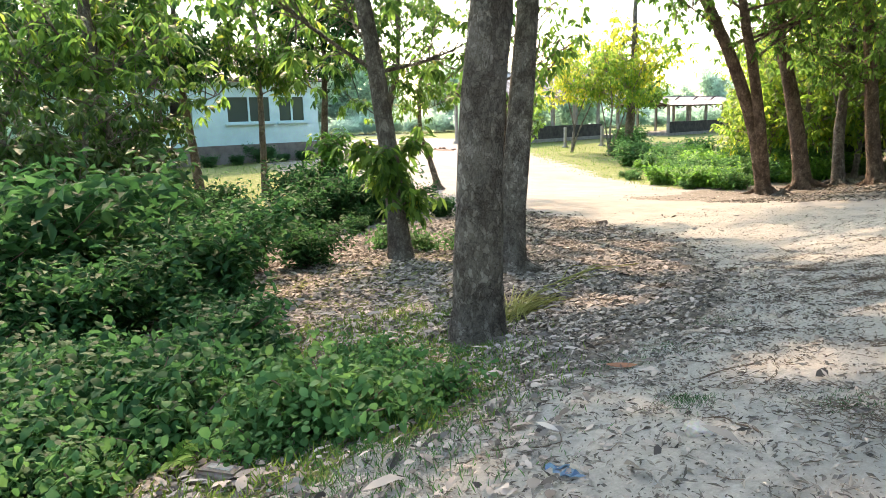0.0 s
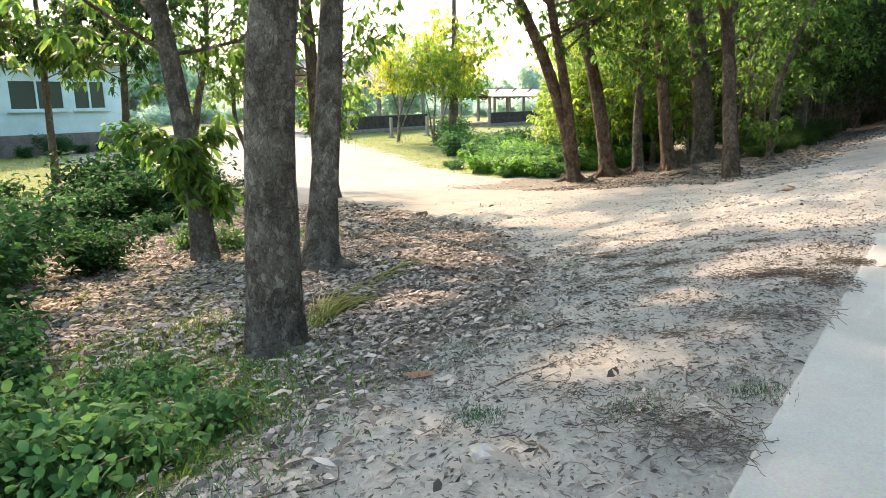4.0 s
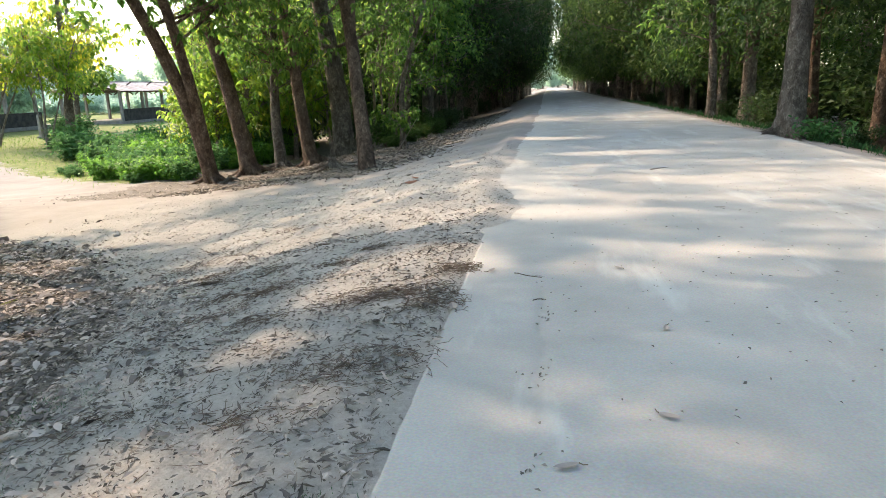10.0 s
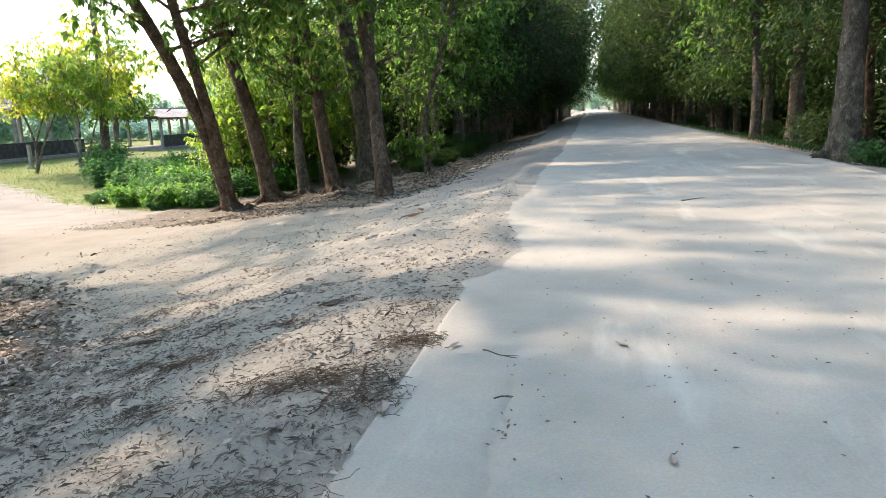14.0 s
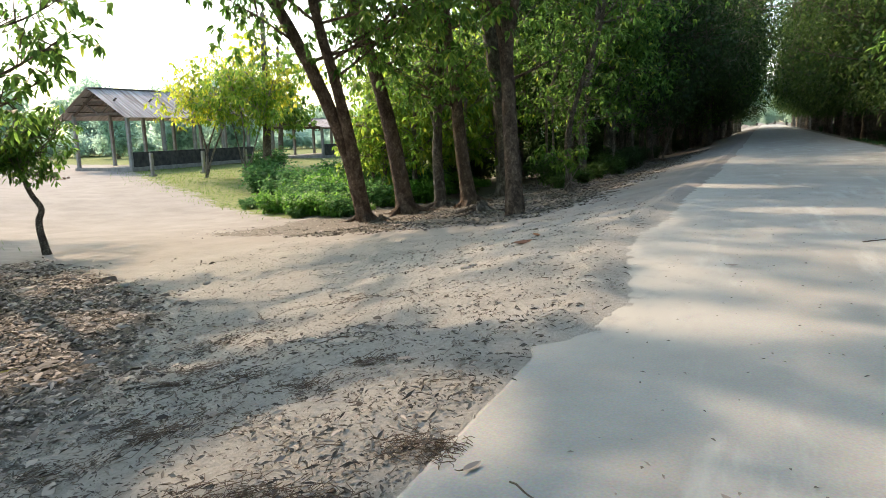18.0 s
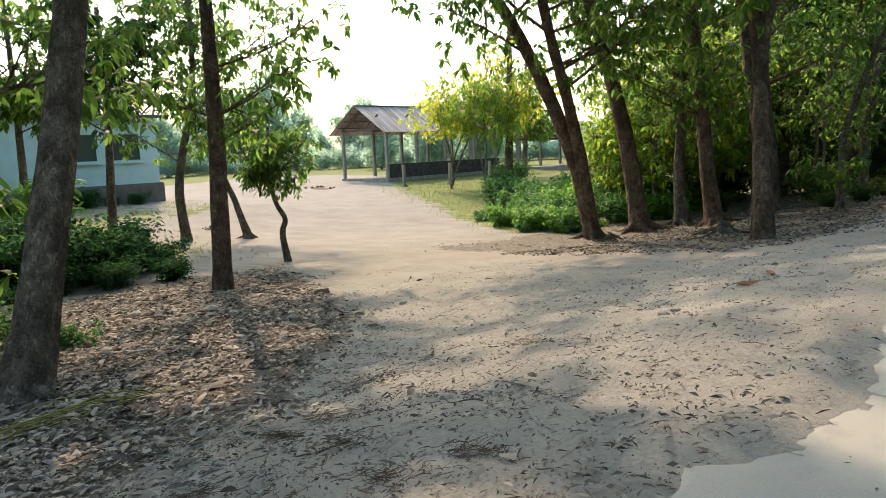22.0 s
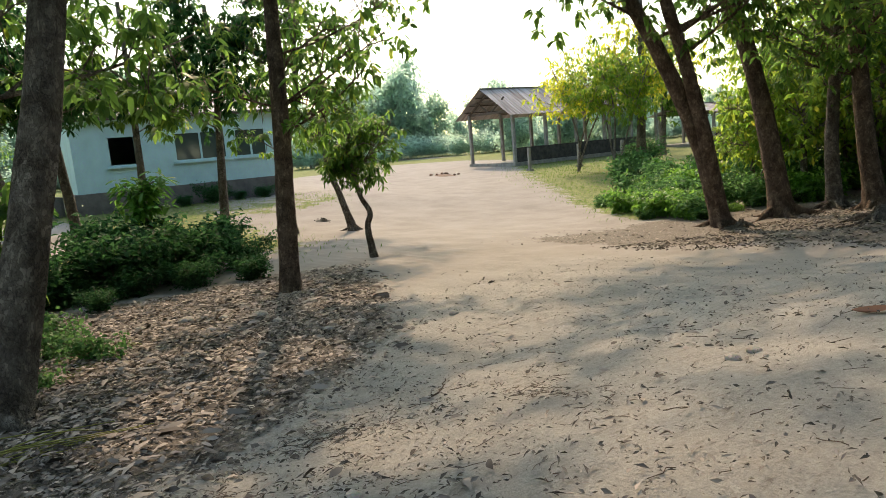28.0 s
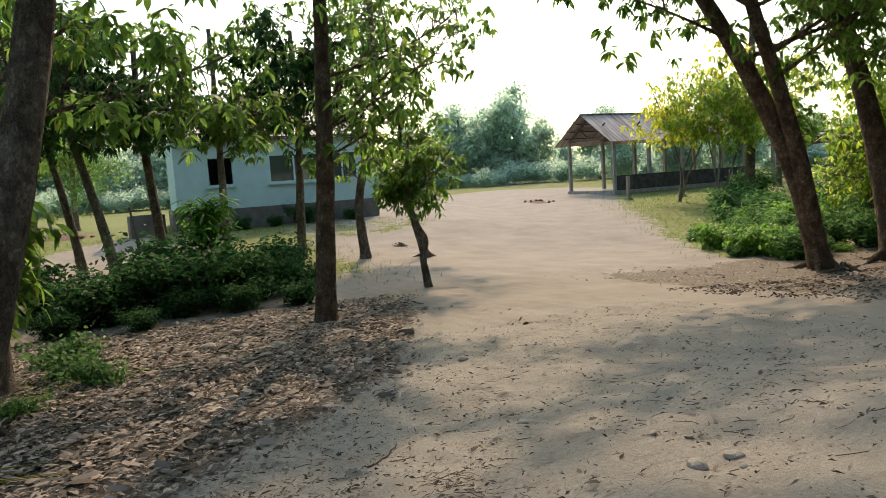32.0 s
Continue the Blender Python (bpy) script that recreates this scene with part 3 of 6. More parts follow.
def tube_arrays(path, radii, sides=8, wob=0.0, seed=0, cap=True):
    path = np.asarray(path, float)
    n = len(path)
    r = np.random.default_rng(seed)
    tang = np.gradient(path, axis=0)
    tang /= np.linalg.norm(tang, axis=1, keepdims=True) + 1e-9
    ref = np.array([1.0, 0, 0]) if abs(tang[0, 0]) < 0.8 else np.array([0, 1.0, 0])
    a = np.cross(tang, ref)
    a /= np.linalg.norm(a, axis=1, keepdims=True) + 1e-9
    b = np.cross(tang, a)
    th = np.linspace(0, 2 * np.pi, sides, endpoint=False)
    rad = np.asarray(radii, float)[:, None] * (1 + wob * r.standard_normal((n, sides)) * 0.5 + wob * r.standard_normal(sides)[None])
    v = path[:, None] + rad[..., None] * (np.cos(th)[None, :, None] * a[:, None] + np.sin(th)[None, :, None] * b[:, None])
    i = np.arange(n * sides).reshape(n, sides)
    f = np.stack([i[:-1], np.roll(i, -1, 1)[:-1], np.roll(i, -1, 1)[1:], i[1:]], -1).reshape(-1, 4)
    return v.reshape(-1, 3), f


def join(chunks):
    vs, fs, o = [], [], 0
    for v, f in chunks:
        vs.append(v)
        fs.append(f + o)
        o += len(v)
    return np.concatenate(vs), np.concatenate(fs)


def spline(points, n):
    """A smooth path through a few points."""
    p = np.asarray(points, float)
    t = np.linspace(0, len(p) - 1, n)
    out = []
    q = np.vstack([2 * p[0] - p[1], p, 2 * p[-1] - p[-2]])
    for u in t:
        i = min(int(u), len(p) - 2)
        s = u - i
        a, b, c, d = q[i], q[i + 1], q[i + 2], q[i + 3]
        out.append(0.5 * (2 * b + (c - a) * s + (2 * a - 5 * b + 4 * c - d) * s * s + (3 * b - a - 3 * c + d) * s ** 3))
    return np.array(out)


def sprigs(rnd, tips, per, spread, length, width, droop=0.6):
    """Leaves in whorls about the given twig tips."""
    tips = np.asarray(tips, float)
    k = len(tips) * per
    base = np.repeat(tips, per, 0)
    az = rnd.uniform(0, 2 * np.pi, k)
    el = rnd.normal(-droop * 0.9, 0.42, k)
    d = np.stack([np.cos(az) * np.cos(el), np.sin(az) * np.cos(el), np.sin(el)], 1)
    c = base + rnd.normal(0, spread, (k, 3)) * (1, 1, 0.8)
    n_ = rnd.normal(0, 0.45, (k, 3)) + (0, 0, 1)
    return leaves_arrays(c, d, n_, length * rnd.uniform(0.6, 1.25, k), width * rnd.uniform(0.7, 1.2, k))


def whorls(rnd, tips, per, spread, length, width, droop=0.6):
    """Long leaves hanging in rosettes from each twig end."""
    tips = np.repeat(np.asarray(tips, float), 2, 0)
    tips = tips + rnd.normal(0, spread, tips.shape) * (1, 1, 0.7)
    per = max(4, int(per * 0.52))
    k = len(tips) * per
    base = np.repeat(tips, per, 0)
    az = rnd.uniform(0, 2 * np.pi, k)
    el = rnd.normal(-droop * 0.75, 0.38, k)
    d = np.stack([np.cos(az) * np.cos(el), np.sin(az) * np.cos(el), np.sin(el)], 1)
    c = base + d * 0.02 + rnd.normal(0, 0.025, (k, 3))
    n_ = rnd.normal(0, 0.25, (k, 3)) + (0, 0, 1)
    return blades_arrays(c, d, n_, length * rnd.uniform(0.65, 1.2, k), width * rnd.uniform(0.75, 1.2, k))


def limb_tips(rnd, start, way, length, count, rise=0.25):
    """A curved limb with side twigs: its path and the twig tips."""
    way = np.asarray(way, float) / np.linalg.norm(way)
    side = rnd.normal(0, 0.18, 3)
    path = [np.asarray(start, float)]
    for k in range(1, 6):
        step = way + side * (k / 5) + np.array([0, 0, rise * k / 5 - 0.05])
        path.append(path[-1] + step / np.linalg.norm(step) * length / 5)
    path = np.array(path)
    tips, twigs = [], []
    for _ in range(count):
        u = rnd.uniform(0.16, 1.0) * 5
        i = min(int(u), 4)
        p = path[i] + (path[i + 1] - path[i]) * (u - i)
        d = way * 0.5 + rnd.normal(0, 0.75, 3)
        d /= np.linalg.norm(d)
        q = p + d * length * rnd.uniform(0.16, 0.36)
        tips.append(q)
        twigs.append((p, (p + q) / 2 + (0, 0, 0.05 * length), q))
    tips.append(path[-1])
    return path, tips, twigs


# patches where the sun comes through the leaves: middle and half widths
GAPS = ((-0.8, 2.9, 0.44, 0.46), (-0.3, 4.3, 0.85, 0.75), (-0.75, 3.75, 0.4, 0.35), (-2.6, 6.75, 0.92, 0.49), (1.15, 6.1, 0.9, 0.45), (1.8, 4.5, 0.6, 0.3), (-1.4, 8.7, 0.98, 0.49),
        (-4.5, 5.7, 0.73, 0.61), (-5.4, 6.2, 0.98, 0.67), (-0.4, 6.4, 0.79, 0.49), (-0.8, 7.15, 0.67, 0.43), (-5.1, 9.3, 1.22, 0.79), (-6.4, 7.3, 1.34, 0.73),
        (-0.75, 1.3, 0.49, 0.43), (-3.7, 3.8, 0.73, 0.73), (-3.2, 8, 0.85, 0.43), (1.1, 15.9, 1.46, 0.61), (2.4, 12, 1.46, 0.49), (-9, 15, 3.05, 2.44),
        (-2.9, 5.6, 0.61, 0.43), (3, 8.4, 1.22, 0.37))


def tree(name, x, y, stems, label, limbs, leaf=(LEAF, 0.2, 0.06), bark=BARK, radius=0.2, per=17, spread=0.15, seed=1, group="", flare=1.35, limb_len=2.4, twigs=9, droop=0.6, category="tree", roots=0, hang=True):
    """stems: each a list of (dx, dy, height over the base) for one trunk; limbs: rows of (stem, at, azimuth, rise, length, twig count)."""
    rnd = np.random.default_rng(seed)
    z0 = float(on_ground(x, y)) - 0.06
    root = thing(name, x, y, z0, label, category, group)
    tips_all = []
    for s, pts in enumerate(stems):
        path = spline([(0, 0, 0)] + list(pts), 22)
        hgt = path[-1, 2]
        u = np.linspace(0, 1, len(path))
        rad = radius * (1 - 0.55 * u) * (1 + (flare - 1) * np.exp(-path[:, 2] / 0.28)) * (1 if s == 0 else 0.8)
        path[:, :2] += rnd.normal(0, radius * 0.06, (len(path), 2)) * u[:, None]
        v, f = tube_arrays(path, rad, 14, 0.05, seed + s)
        t = put_arrays("trunk", v, f, bark, root)
        t.data.polygons.foreach_set("use_smooth", np.ones(len(f), bool))
        tips_all.append([path, hgt])
    for k in range(roots):
        a = 6.283 * (k + rnd.uniform(-0.25, 0.25)) / roots
        ln = radius * rnd.uniform(2.2, 4.2)
        us = np.linspace(0, 1, 7)
        rx, ry = np.cos(a + 0.3 * us) * (radius * 0.6 + ln * us), np.sin(a + 0.3 * us) * (radius * 0.6 + ln * us)
        rz = on_ground(x + rx, y + ry) - z0 + radius * 1.1 * (1 - us) ** 2.2 - 0.03 * us
        rt = put_arrays("root", *tube_arrays(np.stack([rx, ry, rz], 1), radius * (0.34 * (1 - us) + 0.07), 7, 0.06, seed + k), bark, root)
        rt.data.polygons.foreach_set("use_smooth", np.ones(len(rt.data.polygons), bool))
    tips = []
    for stem, at, az, rise, length, cnt in limbs:
        path = tips_all[stem][0]
        i = at * (len(path) - 1)
        p = path[int(i)]
        way = (math.cos(radians(az)), math.sin(radians(az)), rise)
        lp, lt, tw = limb_tips(rnd, p, way, length, cnt)
        r0 = radius * 0.16 * (length / 2.6) ** 0.5
        bough = spline(lp, 12)
        tips += lt
        if shading(bough + (x, y, z0)).mean() > 0.24:
            continue
        chunks = [tube_arrays(bough, np.linspace(r0, 0.012, 12), 7, 0.06, seed)]
        for a, m, b in tw:
            if shading(np.array([m, b]) + (x, y, z0)).any():
                continue
            chunks.append(tube_arrays(np.array([a, m, b]), (0.016, 0.011, 0.005), 4))
        if name == "sapling":
            stem_ = put_arrays("limb", *chunks[0], bark, root)
            for c in chunks[1:]:
                put_arrays("twig", *c, bark, stem_)
            continue
        put_arrays("limb", *join(chunks), bark, root)
    if tips:
        lm, ll, lw = leaf
        v, f = (whorls if hang else sprigs)(rnd, tips, per, spread, ll, lw, droop)
        v, f = sun_gaps(v, f, 6 if hang else 4, x, y, z0)
        put_arrays("crown", v, f, lm, root)
    return root


def shading(c):
    """Which of the points c stand in the sun's way to the patches of light on the ground."""
    hit = np.zeros(len(c), bool)
    for px, py, rx, ry in GAPS:
        s = (c[:, 2] - float(land(px, py))) / SUN_DIR.z
        gx_, gy_ = c[:, 0] - SUN_DIR.x * s, c[:, 1] - SUN_DIR.y * s
        hit |= ((gx_ - px) / rx) ** 2 + ((gy_ - py) / ry) ** 2 < 1
    return hit


def sun_gaps(v, f, corners, x, y, z):
    """Thin the crown along the sun's way to the patches of light on the ground."""
    p = v.reshape(-1, corners, 3)
    keep = ~shading(p[:, 0] + (x, y, z))
    n, m = int(keep.sum()), len(f) // len(p)
    return p[keep].reshape(-1, 3), f[:n * m]


def ring(rnd, n, at0, at1, length, cnt, rise=(0.1, 0.9), stem=0, az=None):
    """n limbs round a trunk."""
    return [(stem, rnd.uniform(at0, at1), (az if az is not None else 0) + 360 * k / n + rnd.uniform(-35, 35), rnd.uniform(*rise), length * rnd.uniform(0.7, 1.2), cnt) for k in range(n)]


# ---- trees by the road mouth ----
R, Q = random.Random(5), random.Random(77)
MANGO = (LEAF, 0.26, 0.085)
def high(rnd, n, lo=0.5, length=4.8, stem=0):
    """Long limbs of the upper crown."""
    return ring(rnd, int(n * 1.35), lo, 0.97, length, 25, (0.15, 0.7), stem)


tree("tree", -3.98, 1.78, [[(0.04, 0.07, 2.0), (0.16, 0.22, 4.0), (0.3, 0.4, 8.0), (0.4, 0.5, 12.5)]],
     "straight grey-brown mature trunk standing in leaf litter", high(R, 10, 0.56), MANGO, BARK, 0.245, seed=1, flare=1.25)
tree("tree", -6.44, 4.73, [[(-0.17, 0.32, 1.0), (-0.4, 0.84, 3.0), (-0.55, 1.2, 5.0), (-0.8, 1.7, 8.0), (-1.0, 2.2, 12.0)]],
     "leaning grey-brown trunk with pale patched root flare", high(R, 9, 0.5) + [(0, 0.6 + 0.06 * k, 20 + 30 * k, 0.4, 4.6, 24) for k in range(5)] + high(Q, 9, 0.62, 5.2), MANGO, BARK, 0.235, seed=2, flare=1.5, roots=3)
tree("tree", -8.97, 4.68, [[(-0.16, 0.05, 1.0), (-0.53, 0.08, 3.0), (-0.97, 0.03, 5.0), (-1.5, -0.2, 8.0), (-1.8, -0.4, 11.0)]],
     "leaning dark trunk wrapped in leafy sprouts", high(R, 10, 0.42, 3.6) + [(0, 0.22, 20, 0.5, 0.42, 8), (0, 0.25, 200, 0.5, 0.5, 8), (0, 0.3, 300, 0.4, 0.5, 9), (0, 0.33, 80, 0.5, 0.55, 9), (0, 0.28, 120, 0.4, 0.5, 8), (0, 0.32, 250, 0.5, 0.55, 9), (0, 0.24, 340, 0.3, 0.4, 8)], MANGO, BARK, 0.2, seed=3, per=16)
tree("tree", -11.0, 9.31, [[(-0.24, 0.22, 2.0), (-0.53, 0.43, 4.0), (-0.87, 0.62, 6.0), (-1.2, 0.8, 9.0), (-1.3, 0.9, 12.0)]],
     "slim straight brown trunk at the track side", high(Q, 15, 0.68, 4.8) + [(0, 0.62 + 0.05 * k, 140 + 14 * k, 0.35, 5.4, 28) for k in range(6)] + high(R, 6, 0.45, 3.2) + [(0, 0.56 + 0.09 * k, 40 - 40 * k, 0.4, 3.8, 20) for k in range(4)] + [(0, 0.3, 57, 0.4, 2.0, 12), (0, 0.36, 72, 0.45, 2.2, 14), (0, 0.34, 235, 0.4, 1.8, 12), (0, 0.4, 300, 0.3, 1.8, 13), (0, 0.42, 150, 0.3, 2.0, 14), (0, 0.38, 20, 0.4, 2.2, 14)], MANGO, BARK_RED, 0.175, seed=4, flare=1.2, per=13)
tree("young_tree", -13.35, 12.3, [[(-0.07, -0.06, 0.75), (-0.03, 0.02, 1.1), (-0.15, -0.15, 1.55), (-0.2, -0.25, 2.4), (-0.15, -0.2, 3.3)]],
     "small crooked young tree with drooping leaves", ring(R, 12, 0.68, 0.98, 0.6, 8, (0.0, 0.6)) + [(0, 0.76, az, 0.75, 1.4, 10) for az in (20, 65, 100, 150, 280)], (LEAF, 0.2, 0.062), BARK, 0.08, seed=5, per=14, spread=0.13)
tree("young_tree", -20.35, 15.3, [[(-0.2, -0.3, 1.3), (-0.35, -0.6, 2.5), (-0.3, -0.5, 4.5)]],
     "slim young tree at the rim of the sandy track", ring(R, 9, 0.64, 0.98, 1.4, 9), MANGO, BARK, 0.13, seed=6, flare=1.6, roots=5)
tree("tree", -21.4, 13.55, [[(0.0, -0.1, 1.8), (0.1, 0.2, 3.4), (0.2, 0.6, 5.0), (0.1, 0.8, 9.0)]],
     "forked slender tree behind the bushes", high(Q, 7, 0.75, 3.6) + ring(R, 12, 0.55, 0.98, 2.2, 13) + [(0, 0.4, 240, 0.9, 2.0, 9)], MANGO, BARK, 0.165, seed=7)
for k, (tx, ty, ln) in enumerate(((-24.75, 5.0, -0.9), (-23.8, 6.0, -1.2), (-24.9, 7.5, -0.4), (-23.5, 9.4, 0.1), (-23.3, 11.85, 0.3), (-27.5, 2.6, -0.5), (-22.0, 3.2, 0.4), (-20.5, -1.8, 0.3), (-16.2, 2.2, -0.3))):
    tree("tree", tx, ty, [[(ln * 0.15, ln * 0.2, 1.5), (ln * 0.35, ln * 0.5, 3.2), (ln * 0.5, ln * 0.8, 5.2), (ln * 0.5, ln * 0.7, 7.8)]],
         "slender mango-like tree in the small grove", ring(R, 17, 0.6 if k < 7 else 0.38, 0.98, 2.4, 16, (0.15, 0.9)), (LEAF if k in (0, 3, 5, 7, 8) else LEAF_BUSH, 0.3, 0.1), (BARK, BARK_PALE)[k % 2], 0.15 + 0.02 * (k % 3), seed=20 + k, group="grove by the building")

# the row at the corner of the track and the road
tree("tree", -9.84, 20.45, [[(-0.14, -0.57, 2.0), (-0.49, -1.31, 4.0), (-1.02, -2.21, 6.0), (-1.76, -3.27, 8.0), (-2.6, -4.4, 11.0)], [(0.07, -0.64, 2.0), (0.09, -1.39, 4.0), (0.06, -2.23, 6.0), (0.2, -3.2, 8.5), (0.5, -4.2, 12.0)]],
     "leaning twin-trunk tree with reddish bark", high(R, 10, 0.5) + high(R, 11, 0.45, 4.4, 1), MANGO, BARK_RED, 0.24, seed=8, flare=1.25, roots=4, per=18)
tree("tree", -9.43, 22.44, [[(-0.29, -0.07, 2.0), (-0.69, -0.16, 4.0), (-1.22, -0.28, 6.0), (-1.9, -0.5, 8.5), (-2.4, -0.8, 12.0)]],
     "leaning brown tree with exposed pale roots", high(R, 10, 0.42), MANGO, BARK_RED, 0.28, seed=9, flare=1.45, roots=6, per=17)
tree("tree", -8.9, 24.1, [[(-0.1, 0, 1.5), (-0.05, 0, 3.0), (0.1, 0.05, 5.5), (0.1, 0.1, 10.0)]],
     "slim upright tree in the roadside row", ring(R, 9, 0.35, 0.98, 2.5, 12), MANGO, BARK, 0.2, seed=10, flare=1.5, roots=6)
tree("tree", -7.35, 23.0, [[(-0.2, -0.1, 1.6), (-0.4, -0.15, 3.9), (-0.6, -0.2, 6.0), (-0.7, -0.3, 9.5)]],
     "orange-brown trunk on flared roots in the row", ring(R, 9, 0.4, 0.98, 2.5, 12), MANGO, BARK_RED, 0.24, seed=11, flare=1.5, roots=7)
tree("tree", -7.2, 26.5, [[(-0.1, 0, 2.5), (-0.5, -0.2, 5.5), (-0.8, -0.3, 8.0), (-1.0, -0.4, 10.5)]],
     "thick dark shaded trunk deep in the row", high(Q, 6, 0.6, 5.0) + ring(R, 12, 0.34, 0.98, 3.2, 13), (LEAF, 0.3, 0.1), BARK, 0.42, seed=12, flare=1.4)
tree("tree", -3.91, 17.24, [[(-0.36, 0.78, 2.0), (-0.73, 1.55, 4.0), (-1.3, 2.1, 6.0), (-1.9, 2.7, 9.0), (-2.2, 3.0, 12.0)], [(-0.34, 0.8, 2.0), (-0.66, 1.6, 4.1), (-0.5, 2.2, 6.0), (-0.3, 2.8, 9.0), (-0.2, 3.2, 12.5)]],
     "tall forked trunk standing beside the road bank", high(R, 11, 0.45, 4.6) + high(R, 11, 0.45, 4.8, 1) + high(Q, 15, 0.58, 5.8) + high(Q, 15, 0.58, 5.8, 1), MANGO, BARK_RED, 0.2, seed=13, flare=1.2)
tree("tree", -4.15, 23.2, [[(0.02, 0.0, 1.0), (0.05, 0.1, 2.2), (0.55, 0.2, 3.9), (0.95, 0.3, 5.2), (1.2, 0.3, 7.5)]],
     "slanting pale-footed trunk at the wood's edge", [(0, 0.2, 190, 0.5, 0.9, 8), (0, 0.22, 320, 0.3, 0.8, 7)] + ring(Q, 9, 0.5, 0.98, 2.6, 13), (LEAF, 0.26, 0.085), BARK, 0.1, seed=14, flare=1.7, roots=4)
tree("tree", -4.7, 47.7, [[(0.05, 0.0, 2.0), (0.1, 0.1, 4.2), (0.1, 0.1, 7.0), (0.2, 0.2, 10.0)]],
     "dark straight trunk in the shaded wood", ring(Q, 10, 0.4, 0.98, 3.6, 13), (LEAF_SHADED, 0.34, 0.12), BARK, 0.24, seed=31)
tree("tree", 5.95, 15.7, [[(0.05, 0.0, 1.4), (0.1, 0.05, 3.2), (0.2, 0.1, 6.0), (0.2, 0.2, 11.0)]],
     "large grey-brown trunk with spreading buttress roots", ring(R, 10, 0.58, 0.98, 3.2, 13), (LEAF_SHADED, 0.3, 0.09), BARK, 0.27, seed=15, flare=1.7, roots=6)
tree("tree", 6.6, 26.0, [[(0.0, 0.0, 2.0), (-0.1, 0.05, 4.2), (0, 0.1, 7.0), (0.1, 0.2, 10.0)]],
     "slim verge tree with green leaves", ring(R, 10, 0.3, 0.98, 2.6, 13), (LEAF, 0.28, 0.085), BARK, 0.17, seed=16)

tree("tree", -34.5, 49.0, [[(0.05, 0.1, 2.0), (0.2, 0.1, 4.0), (0.3, 0.1, 7.0), (0.3, 0.2, 9.5)]],
     "full green tree behind the yellow-leaved one", ring(R, 13, 0.38, 0.98, 3.0, 15), (LEAF, 0.42, 0.15), BARK, 0.25, seed=19, spread=0.35, per=18)
# the yellow-leaved tree by the shed
tree("tree", -30.0, 35.5, [[(0.1, 0.1, 1.6), (-0.4, 0.0, 3.6), (-1.2, -0.6, 6.4)], [(0.45, 0.3, 1.6), (1.3, 0.7, 3.6), (2.3, 1.5, 6.6)], [(-0.2, 0.5, 1.7), (0.2, 1.2, 3.8), (0.5, 2.2, 6.8)]],
     "yellow-leaved tree on several thin pale stems", ring(R, 8, 0.7, 0.98, 2.7, 15, stem=0) + ring(R, 8, 0.7, 0.98, 2.9, 15, stem=1) + ring(R, 7, 0.7, 0.98, 2.7, 15, stem=2), (LEAF_YELLOW, 0.36, 0.11), BARK_PALE, 0.085, seed=17, spread=0.34, per=10)
tree("tree", -26.4, 34.8, [[(0.1, -0.1, 1.5), (0.3, -0.2, 3.2), (0.2, -0.5, 5.8)], [(0.5, 0.2, 1.6), (1.2, 0.3, 3.4), (2.2, 0.4, 5.8)], [(-0.4, 0.2, 1.6), (-0.9, 0.3, 3.4), (-1.5, 0.2, 5.4)]],
     "green-yellow leaning sapling clump in front of the shed", ring(Q, 8, 0.68, 0.98, 2.4, 14, stem=0) + ring(Q, 8, 0.68, 0.98, 2.6, 14, stem=1) + ring(Q, 7, 0.68, 0.98, 2.4, 14, stem=2), (LEAF_GOLD, 0.34, 0.105), BARK_PALE, 0.075, seed=32, spread=0.28, per=12)
tree("tree", -26.9, 37.5, [[(0.05, 0.1, 2.0), (0.2, 0.1, 4.0), (0.3, 0.1, 7.0), (0.3, 0.2, 10.0)]],
     "dark-trunked tree among the green shrubs", ring(R, 10, 0.38, 0.98, 3.0, 13), (LEAF_YELLOW, 0.4, 0.12), BARK, 0.3, seed=18, spread=0.35)


# ---- wood along both sides of the road ----
def wood_tree(x, y, seed, leafm, height, bark, label, low=0.24):
    r = random.Random(seed)
    return tree("wood_tree", x, y, [[(0.1, 0, height * 0.25), (0.2, 0.1, height * 0.5), (0.3, 0.2, height * 0.75), (0.2, 0.3, height)]], label,
                ring(r, 7, low, 0.5, 2.9, 13, (0.0, 0.6)) + ring(r, 9, 0.45, 0.98, 3.1, 14, (0.1, 0.8)), (leafm, 0.24, 0.105), bark, 0.22, seed=seed, per=34, spread=0.42, group="roadside wood", hang=False)


def hop(ob, x, y, rz, s=1.0):
    c = copy_thing(ob, Matrix.Translation((x, y, float(on_ground(x, y)) - 0.06)) @ Matrix.Rotation(radians(rz), 4, "Z") @ Matrix.Scale(s, 4))
    return c


protos = [wood_tree(-6.6, 33.0, 41, LEAF, 11.5, BARK, "tall leafy tree in the shady wood"),
          wood_tree(-10.2, 37.0, 42, LEAF, 10.5, BARK, "tall leafy tree in the shady wood"),
          wood_tree(9.2, 19.0, 43, LEAF_SHADED, 12.0, BARK_RED, "tall leafy tree in the shady wood", 0.34),
          wood_tree(9.5, 8.0, 44, LEAF_SHADED, 10.0, BARK_RED, "tall leafy tree in the shady wood", 0.36),
          wood_tree(8.6, 33.0, 45, LEAF_LIT, 10.5, BARK, "leafy roadside tree with light put into its leaf colour", 0.22),
          wood_tree(-7.6, 38.5, 46, LEAF_SHADED, 11.0, BARK, "tall leafy tree in the shady wood", 0.2)]
W = random.Random(8)
spots = []
